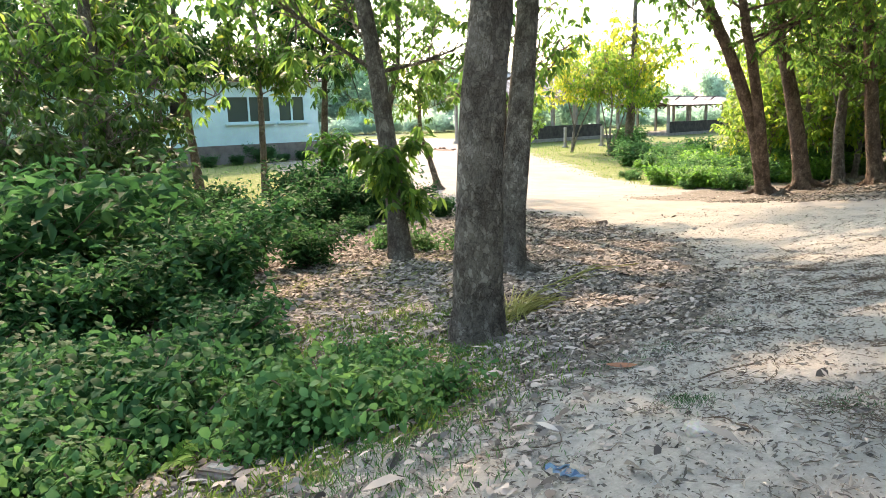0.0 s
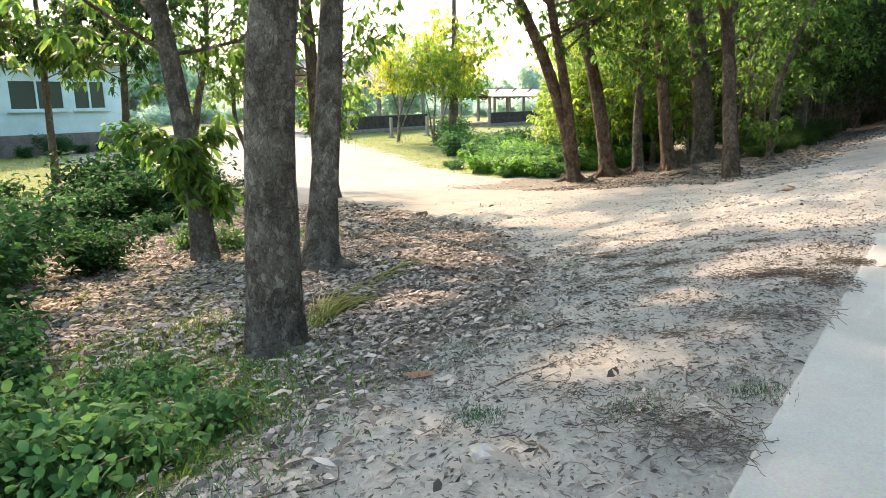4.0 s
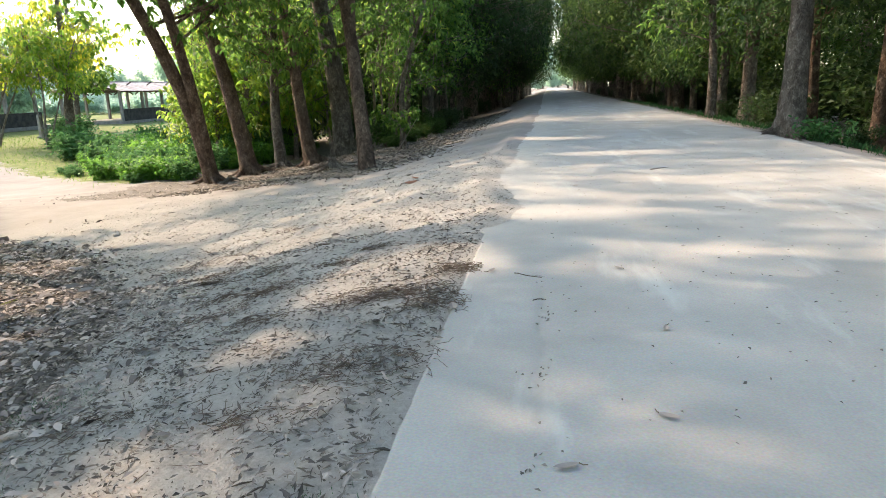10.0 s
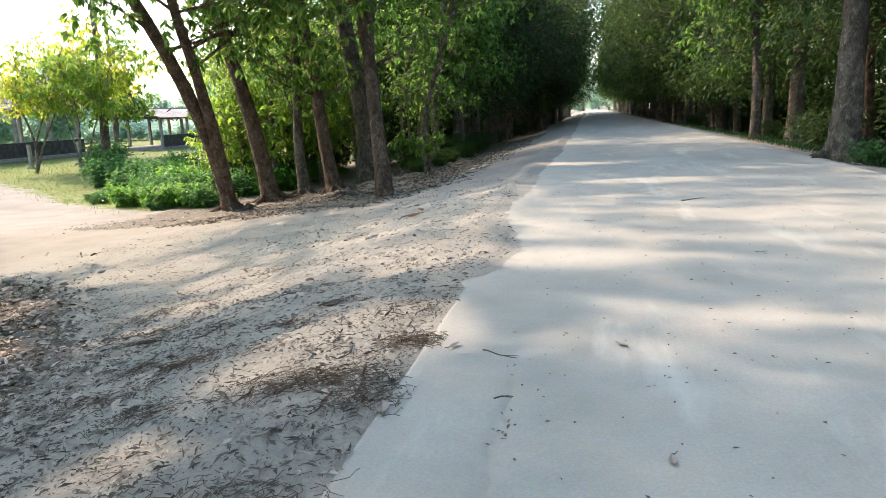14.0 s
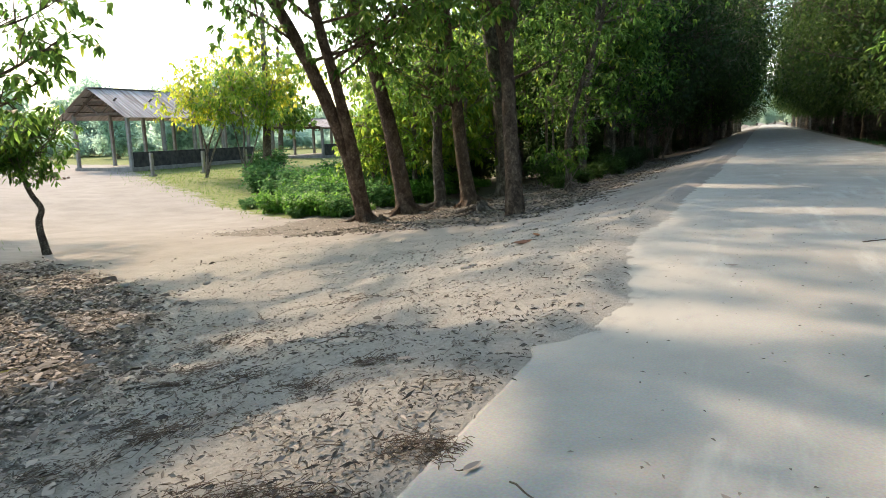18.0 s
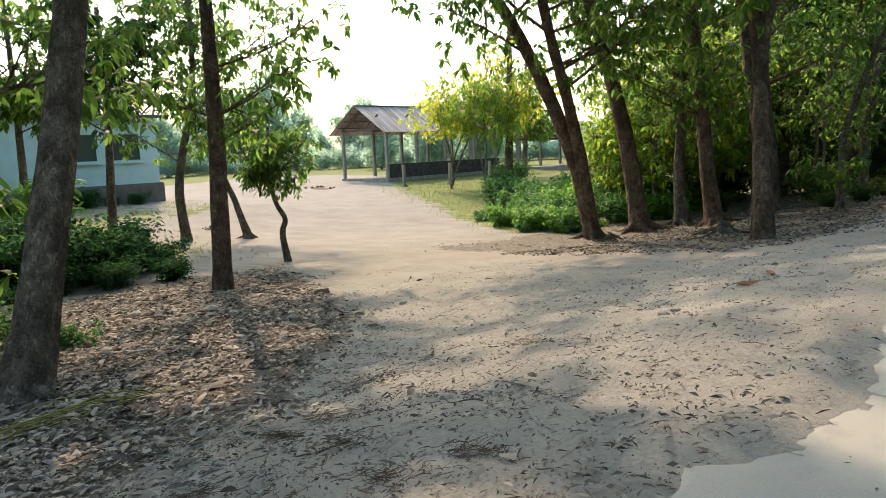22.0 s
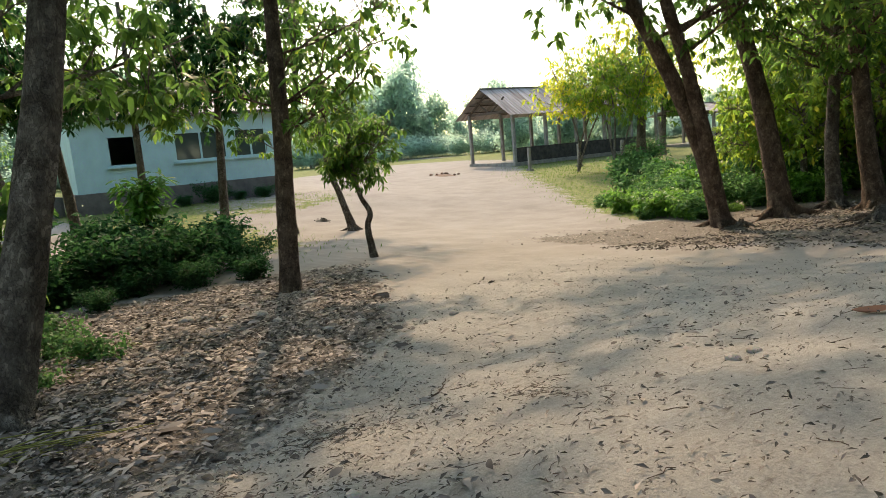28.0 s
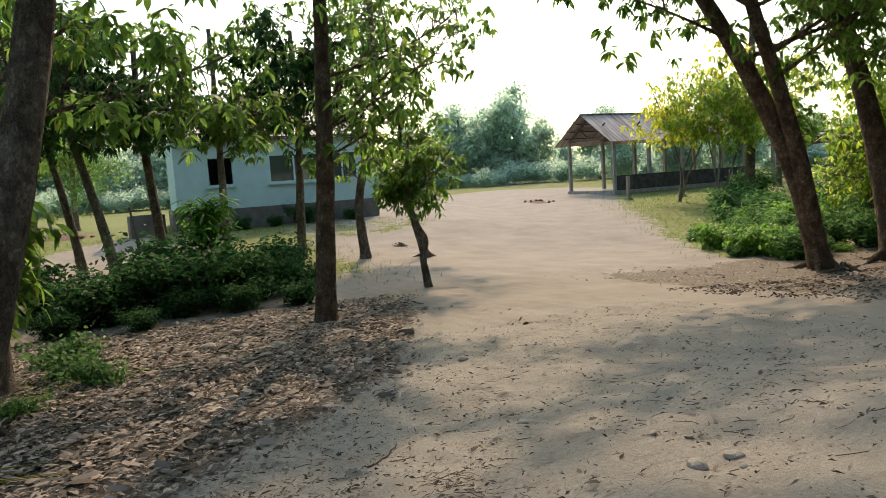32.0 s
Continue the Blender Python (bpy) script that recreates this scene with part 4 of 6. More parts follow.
# The column at x -20.5 is unseen, added to keep sun out of the wood.
for y0, y1, step, cols in ((36, 100, 5.5, (-6.2, -10.5)), (60, 150, 9, (-3.6, -8)), (48, 110, 7, (-15.5, -20.5))):
    for c in cols:
        y = y0 + W.uniform(-1, 1)
        while y < y1:
            spots.append((c + W.uniform(-0.6, 0.6) + 0.0105 * y, y))
            y += step * W.uniform(0.8, 1.25)
for y0, y1, step, cols in ((-8, 100, 6.0, (8.4, 13.5, 19.0)), (60, 190, 9, (7.2, 13))):
    for c in cols:
        y = y0 + W.uniform(-1, 1)
        while y < y1:
            if not (c < 10 and (abs(y - 8) < 2 or abs(y - 19) < 2)):
                spots.append((c + W.uniform(-0.6, 0.6) + 0.0105 * y, y))
            y += step * W.uniform(0.8, 1.25)
for y0, y1, step, c in ((44, 112, 6.5, -4.8), (42, 130, 8, 7.8)):
    y = y0
    while y < y1:
        spots.append((c + W.uniform(-0.4, 0.4) + 0.0105 * y, y))
        y += step * W.uniform(0.85, 1.2)
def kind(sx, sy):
    """Which of the wood's trees stands there: shade-coloured leaves near by, light-coloured ones down the right of the
    road.
    """
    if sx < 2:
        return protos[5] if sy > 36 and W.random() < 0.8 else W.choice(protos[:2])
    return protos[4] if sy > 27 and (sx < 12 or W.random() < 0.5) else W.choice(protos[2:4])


for sx, sy in spots:
    hop(kind(sx, sy), sx, sy, W.uniform(0, 360), W.uniform(0.8, 1.35) * (1.2 if sy > 60 else 1.0))

for sx, sy, sc in ((-5.4, 37.0, 1.1), (-4.8, 48.0, 1.0), (8.8, 44.0, 1.45), (8.4, 56.0, 1.6), (-4.6, 62.0, 1.2), (8.6, 70.0, 1.65), (-4.2, 78.0, 1.7), (9.0, 88.0, 1.7), (-3.8, 98.0, 1.7), (9.2, 108.0, 1.7), (9.4, 130.0, 1.7), (-4.9, 54.0, 1.4), (-4.6, 70.0, 1.2), (-5.2, 45.5, 0.8), (-4.2, 60.0, 0.9), (7.9, 50.0, 1.5), (7.4, 63.0, 1.7), (7.6, 82.0, 1.7), (-3.6, 88.0, 1.8), (7.8, 100.0, 1.8), (-3.4, 112.0, 1.7), (-3.4, 130.0, 1.7), (8.0, 120.0, 1.7), (8.4, 145.0, 1.7), (8.8, 165.0, 1.7)):
    hop(kind(sx, sy), sx, sy, W.uniform(0, 360), sc)

# trees that reach over the road with long boughs
B = random.Random(21)
for k, (bx, by, az, lm) in enumerate(((-5.2, 41.0, 5, LEAF_SHADED), (-4.6, 51.5, -10, LEAF_SHADED), (-4.4, 64.0, 0, LEAF_SHADED), (8.4, 44.0, 175, LEAF_LIT), (8.8, 57.0, 190, LEAF_LIT), (8.3, 72.0, 180, LEAF_LIT))):
    lean = 1 if az < 90 else -1
    tree("wood_tree", bx, by, [[(0.1 * lean, 0, 2.5), (0.4 * lean, 0.1, 5.0), (0.9 * lean, 0.2, 7.5), (1.4 * lean, 0.2, 11.0)]], "wood tree reaching over the road with long boughs",
         [(0, B.uniform(0.42, 0.95), az + B.uniform(-55, 55), B.uniform(-0.05, 0.5), B.uniform(3.5, 6.8), 22) for _ in range(11)] + ring(B, 7, 0.5, 0.98, 3.0, 14), (lm, 0.26, 0.105), BARK, 0.24, seed=330 + k, per=20, spread=0.4, group="roadside wood", hang=False)

tree("wood_tree", -5.4, 30.5, [[(0.1, 0, 2.5), (0.4, 0.1, 5.0), (0.7, 0.2, 7.5), (1.0, 0.2, 11.0)]], "open-crowned wood tree with thin boughs over the road",
     [(0, B.uniform(0.45, 0.95), B.uniform(-50, 40), B.uniform(0.0, 0.5), B.uniform(3.2, 5.4), 16) for _ in range(9)], (LEAF, 0.26, 0.09), BARK, 0.18, seed=340, per=11, spread=0.3, group="roadside wood")

# trees closing the view behind the grove
for sx, sy, sc in ((-43.0, 0.5, 0.85), (-47.0, -4.5, 0.95), (-52.0, 3.5, 0.9), (-41.0, -9.0, 0.9)):
    hop(protos[0], sx, sy, B.uniform(0, 360), sc)

# thin understorey stems in the shade of the wood
for sx, sy, sh, lean, rad in ((-5.9, 27.6, 5.2, 0.5, 0.055), (-5.2, 29.4, 4.4, -0.4, 0.045), (-6.6, 29.0, 6.0, 0.9, 0.07), (-4.7, 33.6, 5.0, 0.3, 0.06), (-4.4, 37.4, 4.6, -0.5, 0.055), (-5.0, 26.0, 3.6, 0.6, 0.04), (-8.3, 28.4, 5.5, -0.6, 0.06)):
    tree("sapling", sx, sy, [[(lean * 0.15, 0.05, sh * 0.3), (lean * 0.2, -0.08, sh * 0.55), (lean * 0.7, 0.1, sh * 0.8), (lean, 0.1, sh)]], "thin crooked sapling with few leaves in shade",
         ring(Q, 7, 0.42, 0.98, 1.5, 6, (0.1, 0.8)), (LEAF, 0.24, 0.08), BARK_PALE, rad, seed=350 + int(sy * 3), per=9, spread=0.2, group="saplings in the wood's shade")

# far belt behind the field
far = tree("far_tree", -118, 70, [[(0.1, 0, 3.0), (0.3, 0.2, 6.0), (0.3, 0.3, 9.0), (0.3, 0.3, 12.0)]], "green tree with haze in its colour beyond the field",
           ring(R, 10, 0.15, 0.5, 4.4, 16, (0.0, 0.5)) + ring(R, 12, 0.45, 0.98, 4.6, 16, (0.1, 0.9)), (LEAF_HAZED, 0.9, 0.42), BARK, 0.35, seed=60, per=17, spread=0.8, group="far tree belt", hang=False)
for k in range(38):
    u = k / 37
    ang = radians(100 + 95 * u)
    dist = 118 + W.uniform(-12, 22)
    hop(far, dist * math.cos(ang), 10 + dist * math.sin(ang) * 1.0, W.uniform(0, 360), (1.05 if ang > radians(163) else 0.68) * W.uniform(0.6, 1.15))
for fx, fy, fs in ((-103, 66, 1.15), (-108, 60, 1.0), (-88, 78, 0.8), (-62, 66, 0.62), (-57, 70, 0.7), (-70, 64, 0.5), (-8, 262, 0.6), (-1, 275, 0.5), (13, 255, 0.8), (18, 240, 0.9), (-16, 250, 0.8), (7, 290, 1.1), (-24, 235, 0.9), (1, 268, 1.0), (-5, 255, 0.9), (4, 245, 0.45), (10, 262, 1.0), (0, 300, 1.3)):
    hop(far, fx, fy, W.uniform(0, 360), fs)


# The bright gold-green stands in for sunlight on the leaves behind the row.
small = tree("small_tree", -12.8, 27.0, [[(0.1, 0, 1.4), (0.2, 0.1, 2.8), (0.2, 0.2, 4.6)]], "small green tree behind the roadside row", ring(R, 9, 0.42, 0.6, 1.9, 12, (0.1, 0.6)) + ring(R, 9, 0.55, 0.98, 1.8, 12),
             (LEAF_GOLD, 0.26, 0.09), BARK, 0.1, seed=61, per=12, spread=0.25, group="saplings behind the row")
for fx, fy, fs in ((-11.4, 29.8, 1.0), (-12.6, 32.8, 1.1), (-15.6, 31.2, 1.0), (-16.2, 36.0, 1.2), (-18.8, 40.2, 1.3), (-13.8, 38.0, 1.2), (-21.5, 44.0, 1.3), (-12.0, 31.0, 1.2), (-10.4, 30.0, 1.3), (-14.2, 28.8, 0.9), (-11.2, 26.8, 1.15), (-9.6, 27.6, 1.1), (-13.2, 34.6, 1.4), (-15.0, 33.4, 1.3)):
    hop(small, fx, fy, W.uniform(0, 360), fs)


leafy = tree("small_tree", -14.0, 0.7, [[(0.1, 0.1, 0.8), (0.3, 0.2, 1.7), (0.2, 0.4, 3.0)]], "low dark-leaved tree above the bushes", ring(R, 9, 0.3, 0.55, 1.8, 13, (0.0, 0.4)) + ring(R, 9, 0.5, 0.98, 1.6, 13, (0.0, 0.4)),
             (LEAF_MID, 0.2, 0.075), BARK, 0.1, seed=63, per=17, spread=0.22, group="low trees above the bushes")
for fx, fy, fs in ((-17.0, 0.2, 1.1), (-15.4, 1.8, 0.9), (-13.4, -1.2, 1.0), (-18.6, 2.2, 1.1)):
    hop(leafy, fx, fy, W.uniform(0, 360), fs)


# ---- shrubs ----
def broad(rnd, tips, per, spread, length, width):
    """Heart-shaped leaves held nearly level."""
    k = len(tips) * per
    base = np.repeat(np.asarray(tips, float), per, 0)
    az = rnd.uniform(0, 2 * np.pi, k)
    el = rnd.normal(-0.25, 0.48, k)
    d = np.stack([np.cos(az) * np.cos(el), np.sin(az) * np.cos(el), np.sin(el)], 1)
    n_ = rnd.normal(0, 0.42, (k, 3)) + (0, 0, 1)
    return blades_arrays(base + rnd.normal(0, spread, (k, 3)), d, n_, length * rnd.uniform(0.4, 1.35, k), width * rnd.uniform(0.45, 1.15, k), 0.3)


def shrub(name, x, y, label, leaf, size, height, count, seed, group="", stems=9):
    """A low bush: thin stems and many leaves in a ragged dome."""
    rnd = np.random.default_rng(seed)
    root = thing(name, x, y, float(on_ground(x, y)) - 0.03, label, "shrub", group)
    chunks, tips = [], []
    for k in range(stems):
        a = rnd.uniform(0, 6.283)
        q = np.array([math.cos(a) * size * rnd.uniform(0.2, 0.9), math.sin(a) * size * rnd.uniform(0.2, 0.9), height * rnd.uniform(0.55, 1.0)])
        chunks.append(tube_arrays(np.array([(0, 0, 0), q * (0.35, 0.35, 0.55), q]), (0.012, 0.008, 0.004), 4))
        for u in np.linspace(0.25, 1, 9):
            tips.append(q * (u, u, u ** 0.8) + rnd.normal(0, size * 0.16, 3) * (1, 1, 0.6))
    put_arrays("stem", *join(chunks), TWIG, root)
    tips = np.array(tips)
    tips[:, 2] = np.maximum(tips[:, 2], 0.05)
    lm, ll, lw = leaf
    per = max(1, count // len(tips))
    v, f = broad(rnd, tips, per, size * 0.12, ll, lw) if lw > 0.6 * ll else sprigs(rnd, tips, per, size * 0.12, ll, lw, 0.2)
    v[:, 2] = np.maximum(v[:, 2], 0.02)
    put_arrays("foliage", v, f, lm, root)
    return root


dark_bush = shrub("shrub", -8.2, 1.0, "dense dark green bush in tree shade", (LEAF_BUSH, 0.17, 0.085), 1.25, 1.45, 2600, 71, "bushes by the grove", 14)
low_bush = shrub("shrub", -4.4, -0.4, "low leafy creeper clump beside the litter", (LEAF_BUSH, 0.085, 0.062), 0.6, 0.55, 1500, 72, "bushes by the grove")
fern = shrub("shrub", -3.3, -1.3, "bright low broad-leaved weed clump", (LEAF_WEED, 0.07, 0.054), 0.45, 0.34, 760, 73, "weeds by the road")
bright = shrub("shrub", -13.5, 22.3, "sunlit bright green shrub at the track side", (LEAF_BRIGHT, 0.13, 0.085), 0.85, 0.7, 1900, 74, "green shrubs by the track")
mixed = shrub("shrub", -15.2, 24.3, "leafy mid-green shrub at the track side", (LEAF_WEED, 0.15, 0.08), 0.9, 0.85, 1500, 76, "green shrubs by the track")
gloom = shrub("shrub", 7.4, 21.5, "undergrowth bush on the verge with shade in its colour", (LEAF_SHADED, 0.13, 0.06), 1.0, 1.1, 1900, 77, "undergrowth")
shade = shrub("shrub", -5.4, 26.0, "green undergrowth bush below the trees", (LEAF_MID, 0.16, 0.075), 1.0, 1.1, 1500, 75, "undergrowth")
S = random.Random(17)
for bx, by, bs in ((-9.6, 0.2, 1.0), (-10.5, 2.2, 0.9), (-7.2, -0.8, 0.85), (-11.8, 0.8, 1.15), (-10.0, -1.8, 1.1), (-12.8, 3.2, 0.9), (-13.5, -1.0, 1.3), (-8.2, -2.4, 0.9), (-11.5, -4.0, 1.35), (-15.0, 1.5, 1.3), (-16.0, 4.2, 1.0), (-14.2, 5.6, 0.85), (-17.5, -1.0, 1.6), (-15.5, -4.5, 1.7), (-19.5, 1.0, 1.7), (-9.8, 3.4, 0.62),
                   (-14.8, 8.2, 0.8), (-16.2, 9.0, 0.85), (-15.0, 8.6, 1.0), (-17.6, 9.9, 0.8), (-15.3, 9.9, 0.6), (-18.6, 8.4, 0.8), (-12.9, 6.4, 0.35), (-9.0, -1.2, 1.6), (-10.6, -0.3, 1.5), (-8.3, -2.2, 1.3), (-13.2, 5.0, 0.4), (-14.6, 7.0, 1.1), (-16.6, 7.4, 1.2), (-13.4, 9.4, 0.45), (-13.6, 8.3, 0.5), (-13.8, 7.2, 0.45), (-14.2, 6.0, 0.5)):
    hop(dark_bush, bx, by, S.uniform(0, 360), bs)
for _ in range(46):
    u, w = S.uniform(0, 1), S.uniform(-1.3, 1.0)
    lx, ly = -3.6 - 4.6 * u + w * 0.8, -2.4 + 2.6 * u + w
    if math.hypot(lx + 2.62, ly + 1.3) > 0.9:
        hop(low_bush, lx, ly, S.uniform(0, 360), S.uniform(0.6, 1.25))
for _ in range(75):
    bx = S.uniform(-5.2, -2.3)
    by = S.uniform(-3.6, 0.9)
    if by + 0.95 * (bx + 2.3) < -0.1 and math.hypot(bx + 2.55, by + 1.4) > 0.42:
        hop(fern, bx, by, S.uniform(0, 360), S.uniform(0.5, 1.2))
for _ in range(125):
    bx, by = S.uniform(-26, -10.4), S.uniform(21.6, 36)
    if float(track(np.float64(bx), np.float64(by))) < 0.25 and bx > -18.5 - 0.75 * (by - 25):
        hop(bright if S.random() < 0.45 else mixed, bx, by, S.uniform(0, 360), S.choice((0.4, 0.55, 0.7, 0.9, 1.1)) * (1.0 + 0.4 * (by > 26)))
# Back bushes fill gaps below the crowns; the wood's shade is in their colour.
deep = []
for ux, uy, us in ((-4.9, 25.0, 0.42), (-4.6, 27.0, 0.5), (-4.4, 29.0, 0.55), (-4.2, 31.5, 0.6), (-4.9, 33.0, 0.8), (-9.6, 28.4, 0.5), (-10.8, 26.0, 0.45)):
    hop(shade, ux, uy, S.uniform(0, 360), us)
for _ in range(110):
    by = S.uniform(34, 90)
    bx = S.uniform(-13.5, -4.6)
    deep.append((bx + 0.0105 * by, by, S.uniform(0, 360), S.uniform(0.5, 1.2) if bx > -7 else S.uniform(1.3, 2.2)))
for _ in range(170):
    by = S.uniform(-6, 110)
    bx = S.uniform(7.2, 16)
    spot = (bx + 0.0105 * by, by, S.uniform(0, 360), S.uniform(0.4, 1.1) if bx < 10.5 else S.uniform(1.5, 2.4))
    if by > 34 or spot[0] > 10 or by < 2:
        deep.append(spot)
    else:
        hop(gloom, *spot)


def joined(name, source, spots_, label, material=None):
    """Far copies of one bush as a single mesh."""
    me = [c for c in source.children if c.name.startswith("foliage")][0].data
    v = np.empty(len(me.vertices) * 3, np.float32)
    me.vertices.foreach_get("co", v)
    v = v.reshape(-1, 3).astype(float)
    f = np.empty(len(me.loops), np.int32)
    me.loops.foreach_get("vertex_index", f)
    f = f.reshape(-1, 3)
    chunks = []
    for bx, by, a, sc in spots_:
        c, s_ = math.cos(radians(a)), math.sin(radians(a))
        w = v @ np.array([[c, s_, 0], [-s_, c, 0], [0, 0, 1]]) * sc + (bx, by, float(on_ground(bx, by)) - 0.03)
        chunks.append((w, f))
    return tagged(put_arrays(name, *join(chunks), material or me.materials[0]), label, "undergrowth", kind="stuff")


joined("undergrowth", gloom, deep, "tangled undergrowth beneath the wood with shade in its colour")
for bx, by, bs in ((-34.0, 14.6, 0.75), (-33.9, 11.6, 0.5), (-34.2, 17.2, 0.5), (-34.1, 13.2, 0.45), (-34.2, 15.9, 0.4)):
    hop(dark_bush, bx, by, S.uniform(0, 360), bs)
hedge = []
for k in range(120):
    a = radians(104 + 84 * k / 119)
    dd = 104 + S.uniform(-3, 8)
    hedge.append((dd * math.cos(a), 10 + dd * math.sin(a), S.uniform(0, 360), S.uniform(1.6, 3.0)))
joined("far_hedge", shade, hedge, "green hedge with haze in its colour beyond the field", LEAF_HAZED)
hop(dark_bush, -27.5, 38.5, 40, 1.3)
for wx, wy, ws in ((-13.0, -7.0, 0.7), (-25.0, -3.0, 0.9), (-21.0, -9.0, 1.0), (-32.0, -4.0, 1.0)):
    hop(protos[1], wx, wy, 50 * wx, ws)


def frond_plant(x, y, count, length, seed):
    """A fern: arching fronds, each with two ranks of leaflets."""
    rnd = np.random.default_rng(seed)
    root = thing("fern", x, y, float(on_ground(x, y)) - 0.02, "bright green fern among creeping weeds", "fern", "ferns in the weeds")
    for _ in range(count):
        a, ln, rise = rnd.uniform(0, 6.283), length * rnd.uniform(0.7, 1.2), rnd.uniform(0.7, 1.3)
        u = np.linspace(0, 1, 14)
        out = ln * (0.75 * u)
        p = np.stack([np.cos(a) * out, np.sin(a) * out, ln * rise * (u - 0.62 * u * u)], 1)
        side = np.array([-np.sin(a), np.cos(a), 0.0])
        way = np.gradient(p, axis=0)
        c = np.repeat(p[2:], 2, 0)
        sg = np.tile([1.0, -1.0], len(p) - 2)[:, None]
        d = sg * side + 0.35 * np.repeat(way[2:] / np.linalg.norm(way[2:], axis=1, keepdims=True), 2, 0) + rnd.normal(0, 0.1, c.shape)
        size = np.repeat(ln * 0.3 * np.sin(np.pi * (0.15 + 0.82 * u[2:])), 2)
        v, f = leaves_arrays(c, d, np.tile([0.0, 0, 1], (len(c), 1)) + rnd.normal(0, 0.15, c.shape), size, size * 0.36, 0.1)
        frond = put_arrays("frond", v, f, LEAF_FERN, root)
        put_arrays("rachis", *tube_arrays(p, np.linspace(0.004, 0.0015, 14), 4), LEAF_FERN, frond)


for k, (px, py, n, ln) in enumerate(((-3.55, -0.62, 7, 0.42), (-3.2, -0.95, 6, 0.36), (-3.95, -0.3, 7, 0.45), (-3.05, -1.45, 6, 0.34), (-4.3, -0.75, 7, 0.45), (-3.7, -1.2, 6, 0.4), (-4.75, -0.15, 6, 0.42), (-3.45, -1.75, 6, 0.36), (-2.95, -0.75, 5, 0.26), (-4.1, -1.5, 7, 0.42))):
    frond_plant(px, py, n, ln, 300 + k)


# ---- open shed ----
def shed(x0, x1, y0, y1, base, eave, ridge, label):
    """Gabled tin roof on concrete posts; the gable end faces the road."""
    root = thing("open_shed", (x0 + x1) / 2, y0, base, label, "shed")
    w, ln, e, rg = (x1 - x0) / 2, y1 - y0, eave - base, ridge - base
    part("floor_slab", box_bm(x1 - x0 + 0.5, ln + 0.4, 0.3, (0, ln / 2, 0.0), 0.02), CONCRETE, root)
    n = max(2, round(ln / 3.3)) + 1
    for k in range(n):
        yy = ln * k / (n - 1)
        for sx in (-w, w):
            part("post", box_bm(0.24, 0.24, e, (sx, yy, e / 2), 0.02), CONCRETE, root)
        part("tie_beam", box_bm(2 * w + 0.2, 0.12, 0.18, (0, yy, e - 0.05)), TIMBER, root)
        for sgn in (-1, 1):
            slope = math.hypot(w, rg - e)
            bm = box_bm(slope, 0.1, 0.14)
            bmesh.ops.transform(bm, matrix=Matrix.Translation((sgn * w / 2, yy, (e + rg) / 2 - 0.1)) @ Matrix.Rotation(sgn * math.atan2(rg - e, w), 4, "Y"), verts=bm.verts)
            part("rafter", bm, TIMBER, root)
            bm = box_bm(w * 0.75, 0.08, 0.1)
            bmesh.ops.transform(bm, matrix=Matrix.Translation((sgn * w * 0.36, yy + 0.02, e + (rg - e) * 0.3)) @ Matrix.Rotation(-sgn * 0.55, 4, "Y"), verts=bm.verts)
            part("strut", bm, TIMBER, root)
        part("collar_beam", box_bm(w * 1.1, 0.08, 0.12, (0, yy, e + (rg - e) * 0.5)), TIMBER, root)
    for sgn in (-1, 1):
        for u in (0.12, 0.4, 0.7, 0.97):
            part("purlin", box_bm(0.1, ln + 1.4, 0.08, (sgn * w * (1.0 - u), ln / 2, e + (rg - e) * u - 0.02)), TIMBER, root)
        over = 0.8
        k = 1 + over / w
        sheets = 9
        for q in range(sheets):
            ya, yb = -0.9 + (ln + 1.8) * q / sheets, -0.9 + (ln + 1.8) * (q + 1) / sheets + 0.04
            m_ = 22
            vs, fs = [], []
            for i in range(m_ + 1):
                yy = ya + (yb - ya) * i / m_
                dz = 0.014 * math.sin(i * math.pi * 0.5) + 0.004 * (q % 2)
                for u in (0, 1):
                    vs.append((sgn * w * k * (1 - u), yy, rg + 0.12 - (rg - e) * k * (1 - u) + dz))
            for i in range(m_):
                fs.append((2 * i, 2 * i + 2, 2 * i + 3, 2 * i + 1))
            put("roof_sheet", vs, fs, TIN, root)
    part("ridge_cap", box_bm(0.4, ln + 1.85, 0.05, (0, ln / 2, rg + 0.14)), TIN, root)
    part("low_wall", box_bm(0.22, ln * 0.82, 1.25, (w + 0.02, ln * 0.42, 0.62), 0.02), DARKWALL, root, "dark damp waist-high wall")
    return root


shed(-46.2, -40.7, 39.5, 56.0, -0.88, 3.25, 5.0, "open shed with rusty tin roof on concrete posts")
shed(-44.0, -38.0, 60.5, 75.0, -0.95, 2.0, 2.75, "second open tin-roofed shed behind shrubs")
for k, (px, py) in enumerate(((-34.9, 35.9), (-33.6, 39.2), (-32.6, 42.4))):
    g = thing("fence_post", px, py, float(on_ground(px, py)) - 0.1, "weathered concrete fence post in grass", "fence post", "fence posts")
    part("post_shaft", box_bm(0.2, 0.2, 1.65, (0, 0, 0.82), 0.02), CONCRETE, g)
    part("footing", box_bm(0.4, 0.4, 0.24, (0, 0, 0.12), 0.03), CONCRETE, g)


